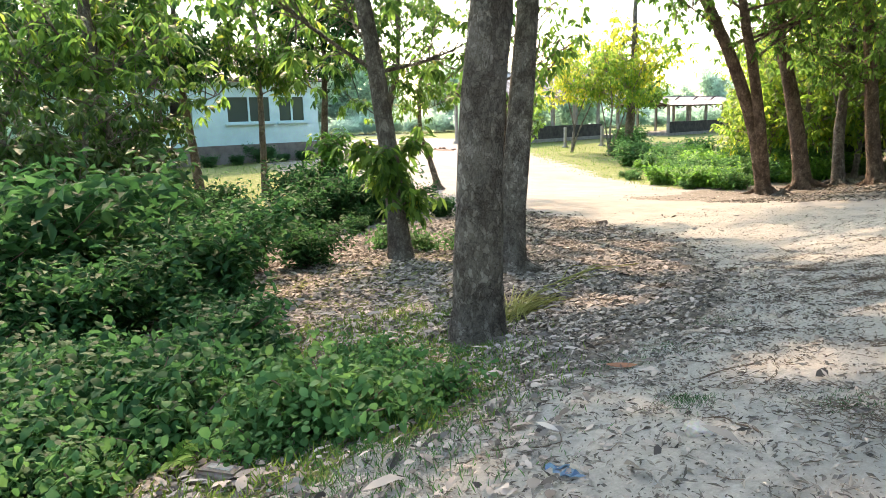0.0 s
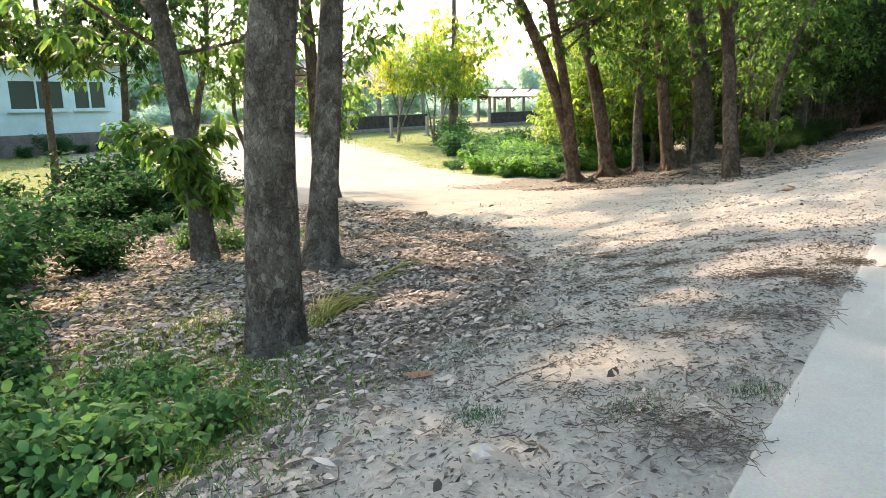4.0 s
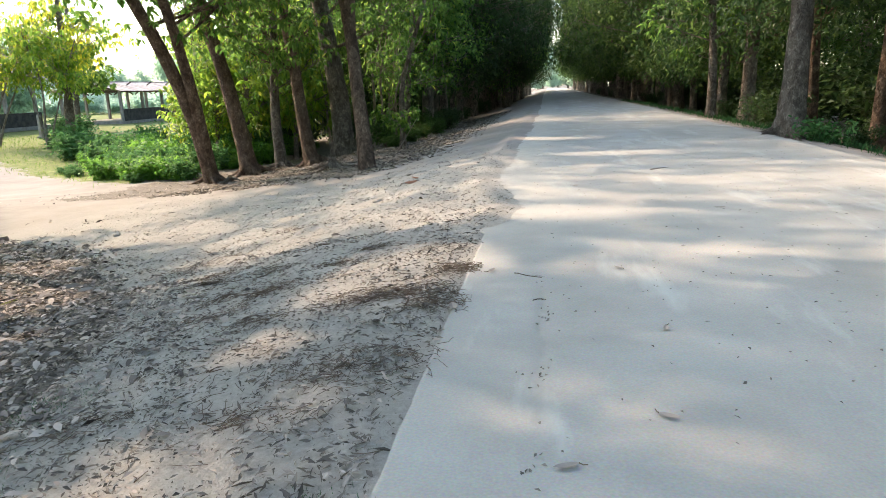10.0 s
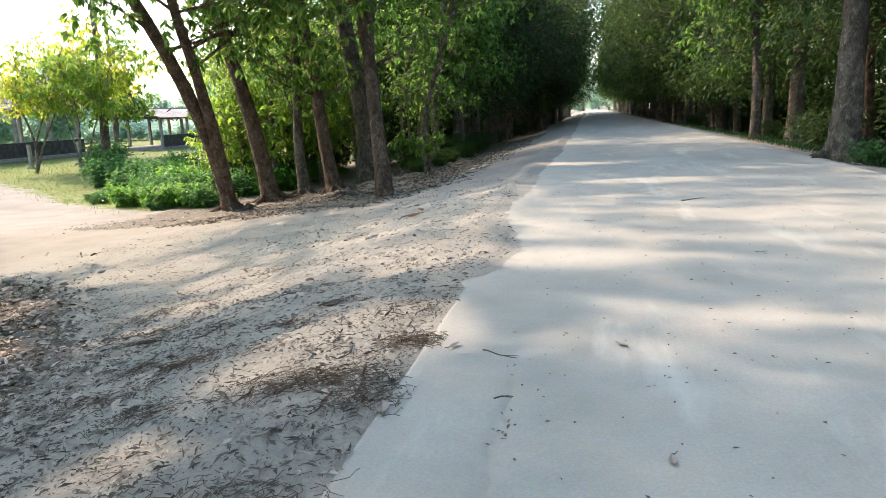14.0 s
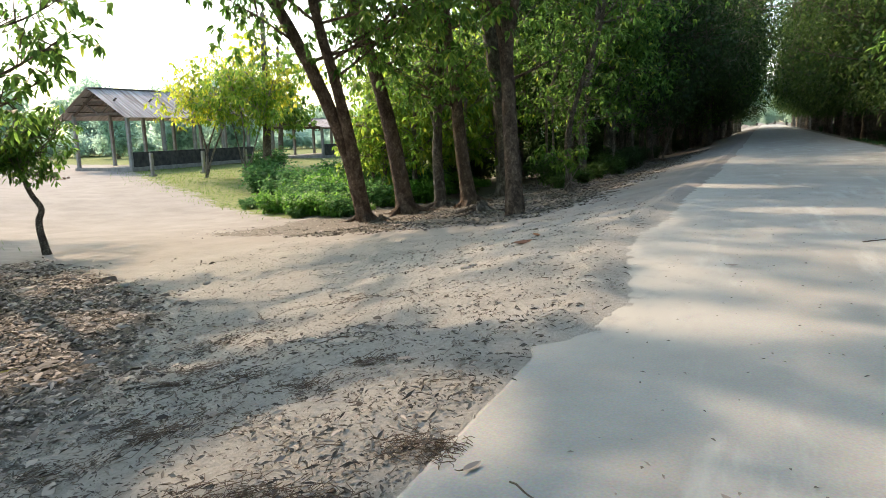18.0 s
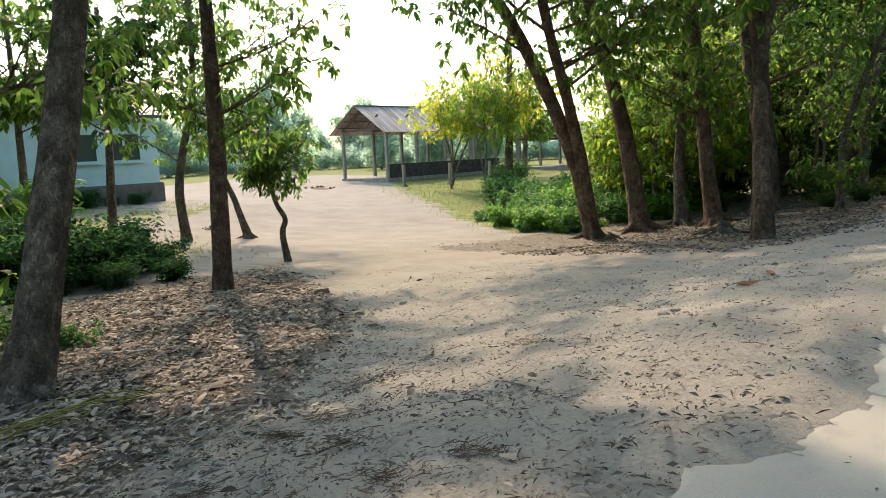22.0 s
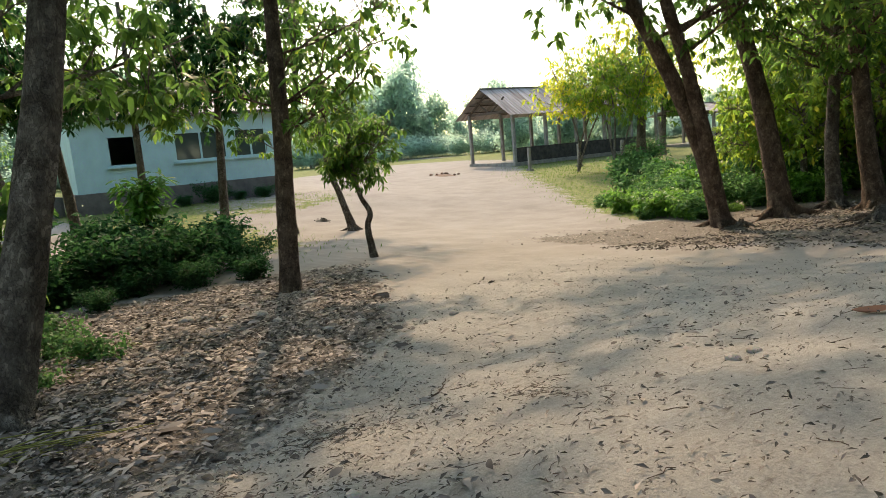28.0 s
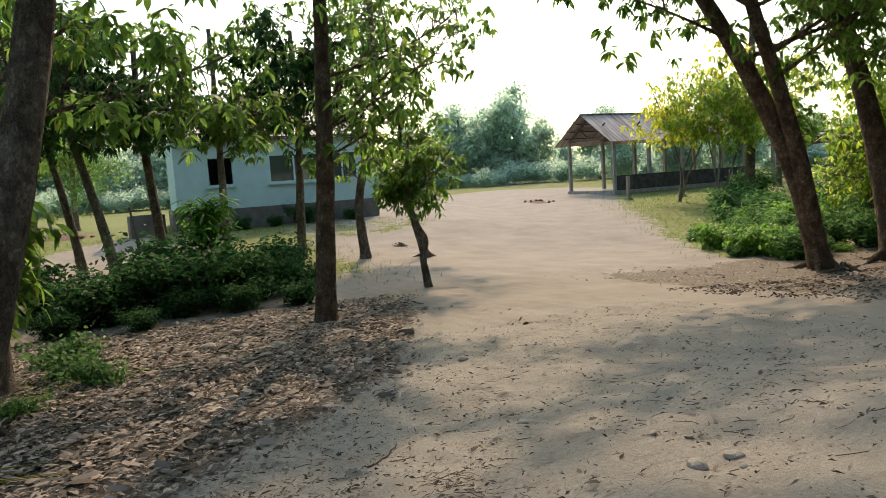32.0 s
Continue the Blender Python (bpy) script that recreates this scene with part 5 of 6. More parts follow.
# ---- painted building ----
def building():
    a, b = Vector((-35.3, 8.8, 0)), Vector((-35.1, 18.8, 0))
    ln = (b - a).length
    ang = math.degrees(math.atan2(b.y - a.y, b.x - a.x))
    root = thing("school_building", a.x, a.y, -1.25, "single-storey pale blue-white building with tin roof", "building", rz=ang)
    # local x runs along the front, y points away from the road (to the left of the run)
    depth, plinth, top = 7.0, 1.5, 4.9
    part("plinth", box_bm(ln + 0.3, depth + 0.3, plinth, (ln / 2, depth / 2, plinth / 2), 0.03), PLINTH, root, "dark cement plinth")
    sill, head = 2.63, 4.1
    openings = [(1.5, 2.8), (4.5, 7.1), (7.5, 9.2)]
    x = 0.0
    for o0, o1 in openings + [(ln, ln)]:
        part("wall_pier", box_bm(o0 - x, 0.25, head - sill, ((x + o0) / 2, 0.125, (sill + head) / 2)), WALLPAINT, root)
        x = o1
    part("front_wall", box_bm(ln, 0.25, sill - plinth, (ln / 2, 0.125, (plinth + sill) / 2)), WALLPAINT, root)
    part("lintel_wall", box_bm(ln, 0.25, top - head, (ln / 2, 0.125, (top + head) / 2)), WALLPAINT, root)
    for k, sx in enumerate((0.125, ln - 0.125)):
        part("side_wall", box_bm(0.25, depth - 0.5, top - plinth, (sx, depth / 2, (plinth + top) / 2)), WALLPAINT, root)
    part("back_wall", box_bm(ln, 0.25, top - plinth, (ln / 2, depth - 0.125, (plinth + top) / 2)), WALLPAINT, root)
    part("inner_floor", box_bm(ln - 0.6, depth - 0.6, 0.05, (ln / 2, depth / 2, plinth + 0.03)), PLINTH, root)
    part("inner_ceiling", box_bm(ln - 0.6, depth - 0.6, 0.06, (ln / 2, depth / 2, top - 0.1)), PLINTH, root)
    for k, (o0, o1) in enumerate(openings):
        win = new("window")
        win.parent = root
        w, c = o1 - o0, (o0 + o1) / 2
        f_ = 0.09
        part("frame", box_bm(w, 0.1, f_, (c, 0.06, sill + f_ / 2)), WALLPAINT, win)
        part("frame", box_bm(w, 0.1, f_, (c, 0.06, head - f_ / 2)), WALLPAINT, win)
        for u in (o0 + f_ / 2, o1 - f_ / 2) + ((c,) if w > 1.5 else ()):
            part("mullion", box_bm(f_, 0.1, head - sill - 2 * f_, (u, 0.06, (sill + head) / 2)), WALLPAINT, win)
        part("sill", box_bm(w + 0.2, 0.2, 0.07, (c, -0.06, sill - 0.04)), WALLPAINT, win)
        if k != 0:
            part("pane", box_bm(w - 2 * f_, 0.012, head - sill - 2 * f_, (c, 0.08, (sill + head) / 2)), GLASS, win)
    # veranda-like eave and mono-pitch tin roof
    n_ = 60
    vs, fs = [], []
    for i in range(n_ + 1):
        xx = -0.5 + (ln + 1.0) * i / n_
        dz = 0.03 * math.sin(i * math.pi * 0.93)
        vs += [(xx, -0.55, top - 0.02 + dz), (xx, depth / 2, top + 1.75 + dz), (xx, depth + 0.55, top - 0.02 + dz)]
    for i in range(n_):
        fs += [(3 * i, 3 * i + 3, 3 * i + 4, 3 * i + 1), (3 * i + 1, 3 * i + 4, 3 * i + 5, 3 * i + 2)]
    put("roof", vs, fs, TIN_PALE, root, "pale corrugated tin roof")
    part("fascia", box_bm(ln + 1.0, 0.05, 0.16, (ln / 2, -0.5, top - 0.02)), TIMBER, root)
    for sx in (0.0, ln):
        bm = bmesh.new()
        vv = [bm.verts.new(p) for p in ((sx, 0, top), (sx, depth, top), (sx, depth / 2, top + 1.65))]
        bm.faces.new(vv)
        r_ = bmesh.ops.extrude_face_region(bm, geom=bm.faces[:])
        bmesh.ops.translate(bm, vec=(0.2 if sx == 0 else -0.2, 0, 0), verts=[v for v in r_["geom"] if isinstance(v, bmesh.types.BMVert)])
        part("gable", bm, WALLPAINT, root)


building()


# ---- small things ----
def blob(name, x, y, sx, sy, sz, material, label, category, group="", seed=0, rz=0.0, lift=0.35):
    bm = bmesh.new()
    bmesh.ops.create_icosphere(bm, subdivisions=2, radius=1.0)
    r = np.random.default_rng(seed)
    for v in bm.verts:
        k = 1 + 0.12 * noise.noise(v.co * 1.7 + Vector((seed, 0, 0))) + 0.05 * r.standard_normal()
        v.co = Vector((v.co.x * sx * k, v.co.y * sy * k, v.co.z * sz * k))
    me = bpy.data.meshes.new(name)
    bm.to_mesh(me)
    bm.free()
    me.materials.append(material)
    ob = new(name, me)
    ob.matrix_world = pose(x, y, float(on_ground(x, y)) + sz * lift, 0, 0, rz)
    return tagged(ob, label, category, group)


blob("stone", -0.82, 0.12, 0.075, 0.055, 0.045, STONE, "smooth pale round stone lying on silt", "stone", seed=1)
def brick(x, y, rz):
    g = thing("broken_brick", x, y, float(on_ground(x, y)) + 0.045, "weathered half-buried clay brick among leaves", "brick", rz=rz)
    bm = box_bm(0.24, 0.12, 0.075, (0, 0, 0), 0.012)
    r = np.random.default_rng(4)
    for v in bm.verts:
        v.co += Vector(r.normal(0, 0.006, 3))
    part("brick_body", bm, BRICKM, g)
    part("frog", box_bm(0.15, 0.05, 0.01, (0, 0, 0.038), 0.003), STONE, g)


brick(-2.62, -1.3, 28)
brick(-8.5, 9.82, 70)
for k, (sx, sy, s) in enumerate(((-1.62, 8.54, 0.055), (-1.63, 8.78, 0.05), (-3.45, 8.71, 0.045), (-0.66, 8.38, 0.03), (-1.75, 9.7, 0.025), (-7.67, 9.42, 0.1), (-7.1, 8.3, 0.08), (-6.2, 9.6, 0.07), (-8.4, 8.1, 0.09), (-1.9, 6.1, 0.05), (-5.2, 6.8, 0.05), (-9.12, 8.1, 0.13), (-9.96, 7.24, 0.14), (-5.65, 6.28, 0.06), (-6.27, 6.87, 0.07), (-7.05, 8.73, 0.08), (-9.42, 9.04, 0.11), (-9.6, 7.7, 0.09), (-10.6, 8.3, 0.08), (-8.8, 7.3, 0.08), (-10.1, 6.6, 0.1), (-1.5, 8.7, 0.025))):
    blob("stone", sx, sy, s, s * 0.75, s * 0.5, STONE, "small dusty stone on the bare ground", "stone", "scattered stones", seed=k + 9, rz=k * 40)


def scatter(name, n, seed, density, area, length, width, material, label, category, flat=0.35, lift=0.012, height=on_ground, along=None, mixed=0.0):
    """Loose flat pieces lying on the ground; along: how far they turn from the run of the road; mixed: how unequal they are."""
    rnd = np.random.default_rng(seed)
    x0, x1, y0, y1 = area
    x, y = rnd.uniform(x0, x1, n), rnd.uniform(y0, y1, n)
    keep = rnd.uniform(0, 1, n) < density(x, y)
    x, y = x[keep], y[keep]
    k = len(x)
    az = rnd.uniform(0, 6.283, k)
    if along is not None:
        az = 1.6 + rnd.normal(0, along, k) + np.pi * rnd.integers(0, 2, k)
    big = np.clip(np.exp(rnd.normal(-mixed, mixed * 1.3, k)), 0.2, 1.75) if mixed else np.ones(k)
    d = np.stack([np.cos(az), np.sin(az), rnd.normal(0, flat * 0.5, k)], 1)
    n_ = rnd.normal(0, flat, (k, 3)) + (0, 0, 1)
    c = np.stack([x, y, height(x, y) + lift + rnd.uniform(0, 0.02, k) * (1 if height is on_ground else 0)], 1)
    v, f = (blades_arrays if length > 0.09 else leaves_arrays)(c, d, n_, length * big * rnd.uniform(0.5, 1.3, k), width * np.sqrt(big) * rnd.uniform(0.6, 1.2, k), 0.18)
    ob = put_arrays(name, v, f, material)
    return tagged(ob, label, category, kind="stuff")


scatter("leaf_litter", 135000, 81, lambda x, y: 0.006 + 0.994 * litter(x, y) ** 1.5 * (0.45 + 0.55 * smooth(-0.8, 0.0, lumps(x, y, 0.9, 25))), (-13, -0.3, -2.5, 12), 0.105, 0.042, LITTER, "thick layer of dry brown fallen leaves", "leaf litter", along=0.9, mixed=0.4)
scatter("leaf_litter", 6500, 82, lambda x, y: 0.01 + 0.99 * litter(x, y), (-14, -1.2, 12, 28), 0.095, 0.035, LITTER, "dry fallen leaves under the tree row", "leaf litter")
scatter("leaf_bits", 26000, 84, lambda x, y: (0.1 + 0.9 * smooth(0.0, 0.35, lumps(x, y, 0.8, 12))) * (0.3 + 0.7 * smooth(7.5, 4.5, y)) * (x < road_left(y) - 0.01), (-5, 0.4, -3, 12), 0.042, 0.012, DEBRIS, "fine crumbs of dry leaf trodden into silt", "leaf bits", along=0.6, mixed=0.45)
scatter("leaf_litter", 9000, 83, lambda x, y: np.clip(0.16 + np.exp(-np.abs(x + 0.2) / 0.35), 0, 1) * smooth(8.0, 4.8, y) * (x < road_left(y) - 0.01), (-4.5, 0.4, -3, 12), 0.055, 0.018, LITTER, "sparse dry leaf bits along the road rim", "leaf litter")


def grass_patch(name, n, seed, density, area, height, material, label):
    rnd = np.random.default_rng(seed)
    x0, x1, y0, y1 = area
    x, y = rnd.uniform(x0, x1, n), rnd.uniform(y0, y1, n)
    keep = rnd.uniform(0, 1, n) < density(x, y)
    x, y = x[keep], y[keep]
    k = len(x)
    az = rnd.uniform(0, 6.283, k)
    lean = rnd.uniform(0.15, 0.9, k)
    d = np.stack([np.cos(az) * lean, np.sin(az) * lean, np.ones(k)], 1)
    c = np.stack([x, y, on_ground(x, y) - 0.005], 1)
    n_ = np.stack([np.cos(az + 1.5), np.sin(az + 1.5), 0.3 + 0 * az], 1)
    v, f = leaves_arrays(c, d, n_, height * rnd.uniform(0.5, 1.3, k), 0.09 * height * rnd.uniform(0.7, 1.4, k), 0.1)
    return tagged(put_arrays(name, v, f, material), label, "grass", kind="stuff")


grass_patch("grass", 26000, 91, lambda x, y: turf(x, y) * (0.5 + 0.5 * lumps(x, y, 1.0, 7)), (-6, -1.8, -4, 2.5), 0.09, GRASS, "short green grass at the foot of the weeds")
grass_patch("grass", 40000, 97, lambda x, y: np.exp(-(((x + 2.75) + 0.7 * y) / 0.75) ** 2 - ((y + 0.1) / 1.4) ** 2) * (0.4 + 0.6 * smooth(-0.3, 0.3, lumps(x, y, 0.35, 29))), (-4.6, -1.2, -2.2, 1.8), 0.06, LEAF_WEED, "short fine grass between weeds and litter")
grass_patch("grass", 42000, 92, lambda x, y: 0.7 * turf(x, y) * smooth(-0.25, 0.35, lumps(x, y, 1.6, 27)), (-40, -10, 18, 45), 0.17, GRASS, "green grass beside the sandy track")
grass_patch("grass", 12000, 93, lambda x, y: turf(x, y), (-40, -14, 2, 21), 0.14, GRASS, "grass between the grove and the building")
grass_patch("grass", 5000, 94, lambda x, y: 0.8 + 0 * x, (5.9, 8.5, -4, 50), 0.2, LEAF_BUSH, "rough grass on the shaded road verge")
for k, (px, py, pr) in enumerate(((-1.86, 1.62, 0.22), (-2.05, 2.58, 0.16), (-2.05, 1.25, 0.15), (-3.5, 1.1, 0.22), (-0.45, 0.75, 0.13), (-0.05, 1.15, 0.12), (-1.1, 0.5, 0.1))):
    grass_patch("grass_tuft", 2200, 100 + k, lambda x, y: np.exp(-((x - px) ** 2 + (y - py) ** 2) / pr ** 2), (px - 2 * pr, px + 2 * pr, py - 2 * pr, py + 2 * pr), 0.03, LEAF_BUSH, "small tuft of grass on trodden silt")


def straw(x, y, az, n, length, seed, label):
    """A loose bundle of cut stalks."""
    rnd = np.random.default_rng(seed)
    root = thing("straw_bundle", x, y, float(on_ground(x, y)), label, "straw", rz=az)
    zz = lambda px, py: float(on_ground(x + math.cos(radians(az)) * px - math.sin(radians(az)) * py, y + math.sin(radians(az)) * px + math.cos(radians(az)) * py)) - float(on_ground(x, y))
    for k in range(n):
        a, b = rnd.normal(0, 0.2), rnd.normal(0, 0.06)
        s, e = -length / 2 * rnd.uniform(0.1, 1.05), length / 2 * rnd.uniform(0.1, 1.05)
        lift, bow = rnd.uniform(0, 1) ** 1.5 * 0.16, rnd.normal(0, 0.08)
        pts = []
        for u in np.linspace(s, e, 5):
            py = b + a * (u + length * 0.3) / length * 1.5 + bow * (2 * u / length) ** 2
            pts.append((u, py, zz(u, py) + 0.012 + lift * (0.4 + 0.6 * math.sin(3.1 * (u - s) / (e - s + 1e-6)))))
        put_arrays("stalk", *tube_arrays(np.array(pts), (0.0065, 0.0065, 0.006, 0.005, 0.003), 4), STRAW, root)


straw(-4.45, 3.0, 115, 120, 1.6, 5, "bundle of yellow-green cut stalks by the trunk")
straw(-5.0, 4.75, 101, 14, 1.9, 6, "thin trail of dry yellow-green stalks in litter")


def twigs(n, seed):
    rnd = np.random.default_rng(seed)
    chunks = []
    for _ in range(n):
        x, y, a, ln = rnd.uniform(-6, 0.0), rnd.uniform(0, 1) ** 1.4 * 13 - 2, rnd.uniform(0, 6.28), rnd.uniform(0.03, 0.14)
        px = x + np.cos(a) * ln * np.linspace(-0.5, 0.5, 4) + rnd.normal(0, 0.012, 4)
        py = y + np.sin(a) * ln * np.linspace(-0.5, 0.5, 4) + rnd.normal(0, 0.014, 4)
        chunks.append(tube_arrays(np.stack([px, py, on_ground(px, py) + 0.006], 1), np.full(4, rnd.uniform(0.001, 0.0026)), 4))
    return tagged(put_arrays("twigs", *join(chunks), TWIG), "thin broken twigs lying on the silt", "twigs", kind="stuff")


scatter("leaf_bits", 42000, 93, lambda x, y: smooth(-1.4, -2.4, x - 0.01 * y) * (0.3 + 0.7 * smooth(-0.2, 0.3, lumps(x, y, 1.2, 23))), (-9, -1.2, 15, 44), 0.095, 0.03, DEBRIS, "dark brown leaves and twigs under the row", "leaf bits", 0.6)
twigs(900, 7)
def bands(x, y):
    """Where wind and feet gather the debris."""
    return smooth(0.05, 0.4, lumps(x * 1.3 + y * 0.1, y * 0.3, 0.42, 14) + 0.55 * lumps(x, y, 1.5, 15))


scatter("leaf_bits", 90000, 87, lambda x, y: (0.02 + 0.2 * smooth(4.0, 1.5, y) * (0.4 + 0.6 * smooth(-0.3, 0.2, lumps(x, y, 0.5, 43))) + 0.7 * bands(x, y)) * smooth(7.2, 3.8, y + 0.5 * x) * (0.35 + 0.65 * smooth(-0.4, -1.6, x)) * (x < road_left(y) - 0.02), (-5.5, 0.4, -3, 11), 0.044, 0.014, DEBRIS, "curled dark leaf fragments gathered in bands", "leaf bits", 0.6, along=0.8, mixed=0.5)
scatter("leaf_bits", 22000, 88, lambda x, y: np.exp(-np.abs(x - road_left(y) + 0.22) / 0.2) * (0.25 + 0.75 * smooth(-0.1, 0.25, lumps(x, y, 0.9, 16))) * smooth(6.2, 4.6, y) * (x < road_left(y) - 0.005), (-0.9, 0.4, -3, 12), 0.05, 0.013, DEBRIS, "dark brown leaf crumbs along the road rim", "leaf bits", 0.6, along=0.9, mixed=0.5)


def road_top(x, y):
    return np.array([road_z(float(a), float(b)) for a, b in zip(x, y)])


scatter("road_crumbs", 1500, 86, lambda x, y: np.clip(1.1 - 0.12 * x, 0.2, 1), (0.5, 5.2, -2, 16), 0.026, 0.012, DEBRIS, "tiny dark leaf crumbs on the concrete", "leaf bits", 0.3, 0.005, road_top)


scatter("road_crumbs", 700, 89, lambda x, y: np.exp(-((x - 0.57 - 0.0105 * y) / 0.05) ** 2) * smooth(-0.05, 0.35, lumps(x, y, 0.4, 19)), (0.4, 0.78, 0.4, 3.8), 0.03, 0.014, DEBRIS, "dark crumbs caught in the broken joint", "leaf bits", 0.5, 0.006, road_top)
scatter("leaf_bits", 30000, 90, lambda x, y: (0.25 + 0.75 * smooth(-0.2, 0.3, lumps(x, y, 0.6, 18))) * (x < road_left(y) - 0.01), (-3.6, 0.3, -3, 5), 0.03, 0.012, DEBRIS, "fine crumbs of dry leaf trodden into silt", "leaf bits", 0.5, mixed=0.5)
scatter("leaf_bits", 16000, 92, lambda x, y: (0.25 + 0.75 * smooth(-0.2, 0.3, lumps(x, y, 0.6, 21))) * (x < road_left(y) - 0.01), (-4.2, 0.3, -3, 8), 0.04, 0.016, LITTER, "pale crumbs of dry leaf trodden into silt", "leaf bits", 0.5, mixed=0.5)


scatter("leaf_bits", 15000, 94, lambda x, y: (0.2 + 0.8 * smooth(-0.2, 0.35, lumps(x, y, 0.8, 31))) * (x < road_left(y) - 0.02), (-8, 0.2, 5, 14), 0.034, 0.014, DEBRIS, "fine crumbs scattered over the sandy track mouth", "leaf bits", 0.6, along=0.9, mixed=0.5)


def fallen_leaf(x, y, rz, size, label, lift=0.006):
    """A single curled dry leaf with its stalk."""
    zz = road_z(x, y) if x > float(road_left(y)) else float(on_ground(x, y))
    g = thing("fallen_leaf", x, y, zz + lift, label, "leaf", "single leaves", rz)
    vs, fs = [], []
    n = 7
    for i in range(n):
        u = i / (n - 1)
        w = 0.2 * size * math.sin(math.pi * min(1, u * 0.95 + 0.03)) ** 0.8
        lift_ = 0.1 * size * (2 * u - 1) ** 2
        vs += [(size * (u - 0.5), -w, lift_ + 0.35 * w), (size * (u - 0.5), 0, lift_), (size * (u - 0.5), w, lift_ + 0.5 * w)]
    for i in range(n - 1):
        for k in (0, 1):
            fs.append((3 * i + k, 3 * i + 3 + k, 3 * i + 4 + k, 3 * i + 1 + k))
    put("blade", vs, fs, LITTER if size < 0.19 else LEAF_RED, g)
    put_arrays("stalk", *tube_arrays(np.array([(-size * 0.5, 0, 0.1 * size), (-size * 0.62, 0.01, 0.06 * size), (-size * 0.75, 0.02, 0.01)]), (0.003, 0.0025, 0.002), 4), TWIG, g)


def stick(x0, y0, x1, y1, thick, seed):
    """A thin bent dry stick lying on the ground."""
    rnd = np.random.default_rng(seed)
    xm, ym, ln = (x0 + x1) / 2, (y0 + y1) / 2, math.hypot(x1 - x0, y1 - y0)
    u = np.linspace(0, 1, 9)
    bend = np.cumsum(rnd.normal(0, 0.035 * ln, 9))
    px, py = x0 + (x1 - x0) * u - (y1 - y0) / ln * bend, y0 + (y1 - y0) * u + (x1 - x0) / ln * bend
    base = on_ground(px, py) if xm < float(road_left(ym)) else road_top(px, py)
    z = float(base.min())
    g = thing("stick", xm, ym, z, "thin bent dry stick lying on the ground", "stick", "loose sticks")
    put_arrays("stick_stem", *tube_arrays(np.stack([px - xm, py - ym, base - z + thick * 0.7], 1), np.linspace(thick, thick * 0.4, 9), 5, 0.1, seed), TWIG, g)
    put_arrays("side_twig", *tube_arrays(np.stack([px[5:8] - xm + (0, 0.1 * ln, 0.2 * ln), py[5:8] - ym + (0, 0.06 * ln, 0.08 * ln), base[5:8] - z + thick], 1), (thick * 0.5, thick * 0.4, thick * 0.25), 4), TWIG, g)


for k, row in enumerate(((-0.12, 3.73, 0.04, 3.32, 0.009), (-0.19, 3.41, -0.19, 3.17, 0.006), (-0.66, 3.55, -0.65, 3.38, 0.006), (-0.5, 3.5, -0.63, 3.58, 0.007), (-1.77, 5.2, -1.85, 4.9, 0.008), (-1.5, 6.0, -1.85, 6.05, 0.007), (-2.3, 5.25, -2.62, 5.1, 0.008), (0.42, 3.96, 0.62, 3.9, 0.004), (0.55, 3.35, 0.63, 3.4, 0.004), (-3.0, 3.2, -2.7, 3.6, 0.008), (-1.3, 1.0, -1.05, 1.35, 0.006), (-0.6, 0.2, -0.9, 0.35, 0.006), (-2.0, 0.6, -2.35, 0.85, 0.008), (-1.6, -0.4, -1.35, -0.15, 0.006), (2.1, 9.5, 2.4, 9.7, 0.006), (-3.6, 7.6, -3.9, 7.9, 0.009))):
    stick(*row, 40 + k)


for k, (lx, ly, ls) in enumerate(((1.0, 8.0, 0.09), (0.264, 4.0, 0.09), (1.11, 4.06, 0.08), (0.68, 1.52, 0.09), (1.22, 2.87, 0.07), (1.07, 1.9, 0.08), (-1.92, 1.13, 0.2), (-1.0, 1.85, 0.13), (-1.32, 3.14, 0.16), (-0.86, 5.17, 0.15), (-1.45, 10.6, 0.2), (2.3, 6.3, 0.08), (-2.9, 3.4, 0.17), (-3.4, 5.9, 0.16), (-2.2, 4.6, 0.15), (0.1, 3.2, 0.13))):
    fallen_leaf(lx, ly, k * 67, ls, "single curled dry leaf lying on the ground")


fallen_leaf(-1.35, 9.7, 62, 0.3, "large red-brown curled leaf on bare silt")


def dry_heap(x, y, n, spread, seed, label):
    """A ragged mat of dry grass stems."""
    rnd = np.random.default_rng(seed)
    chunks = []
    for _ in range(n):
        px0, py0 = x + rnd.normal(0, spread), y + rnd.normal(0, spread * 0.6)
        a, ln = rnd.uniform(0, 6.28), rnd.uniform(0.03, 0.13)
        px = px0 + np.cos(a) * ln * np.linspace(-0.5, 0.5, 4) + rnd.normal(0, 0.012, 4)
        py = py0 + np.sin(a) * ln * np.linspace(-0.5, 0.5, 4) + rnd.normal(0, 0.012, 4)
        chunks.append(tube_arrays(np.stack([px, py, on_ground(px, py) + 0.004 + rnd.uniform(0, 0.03) + rnd.normal(0, 0.004, 4)], 1), np.full(4, 0.0016), 3))
    return tagged(put_arrays("dry_grass", *join(chunks), TWIG), label, "dry grass", kind="stuff")


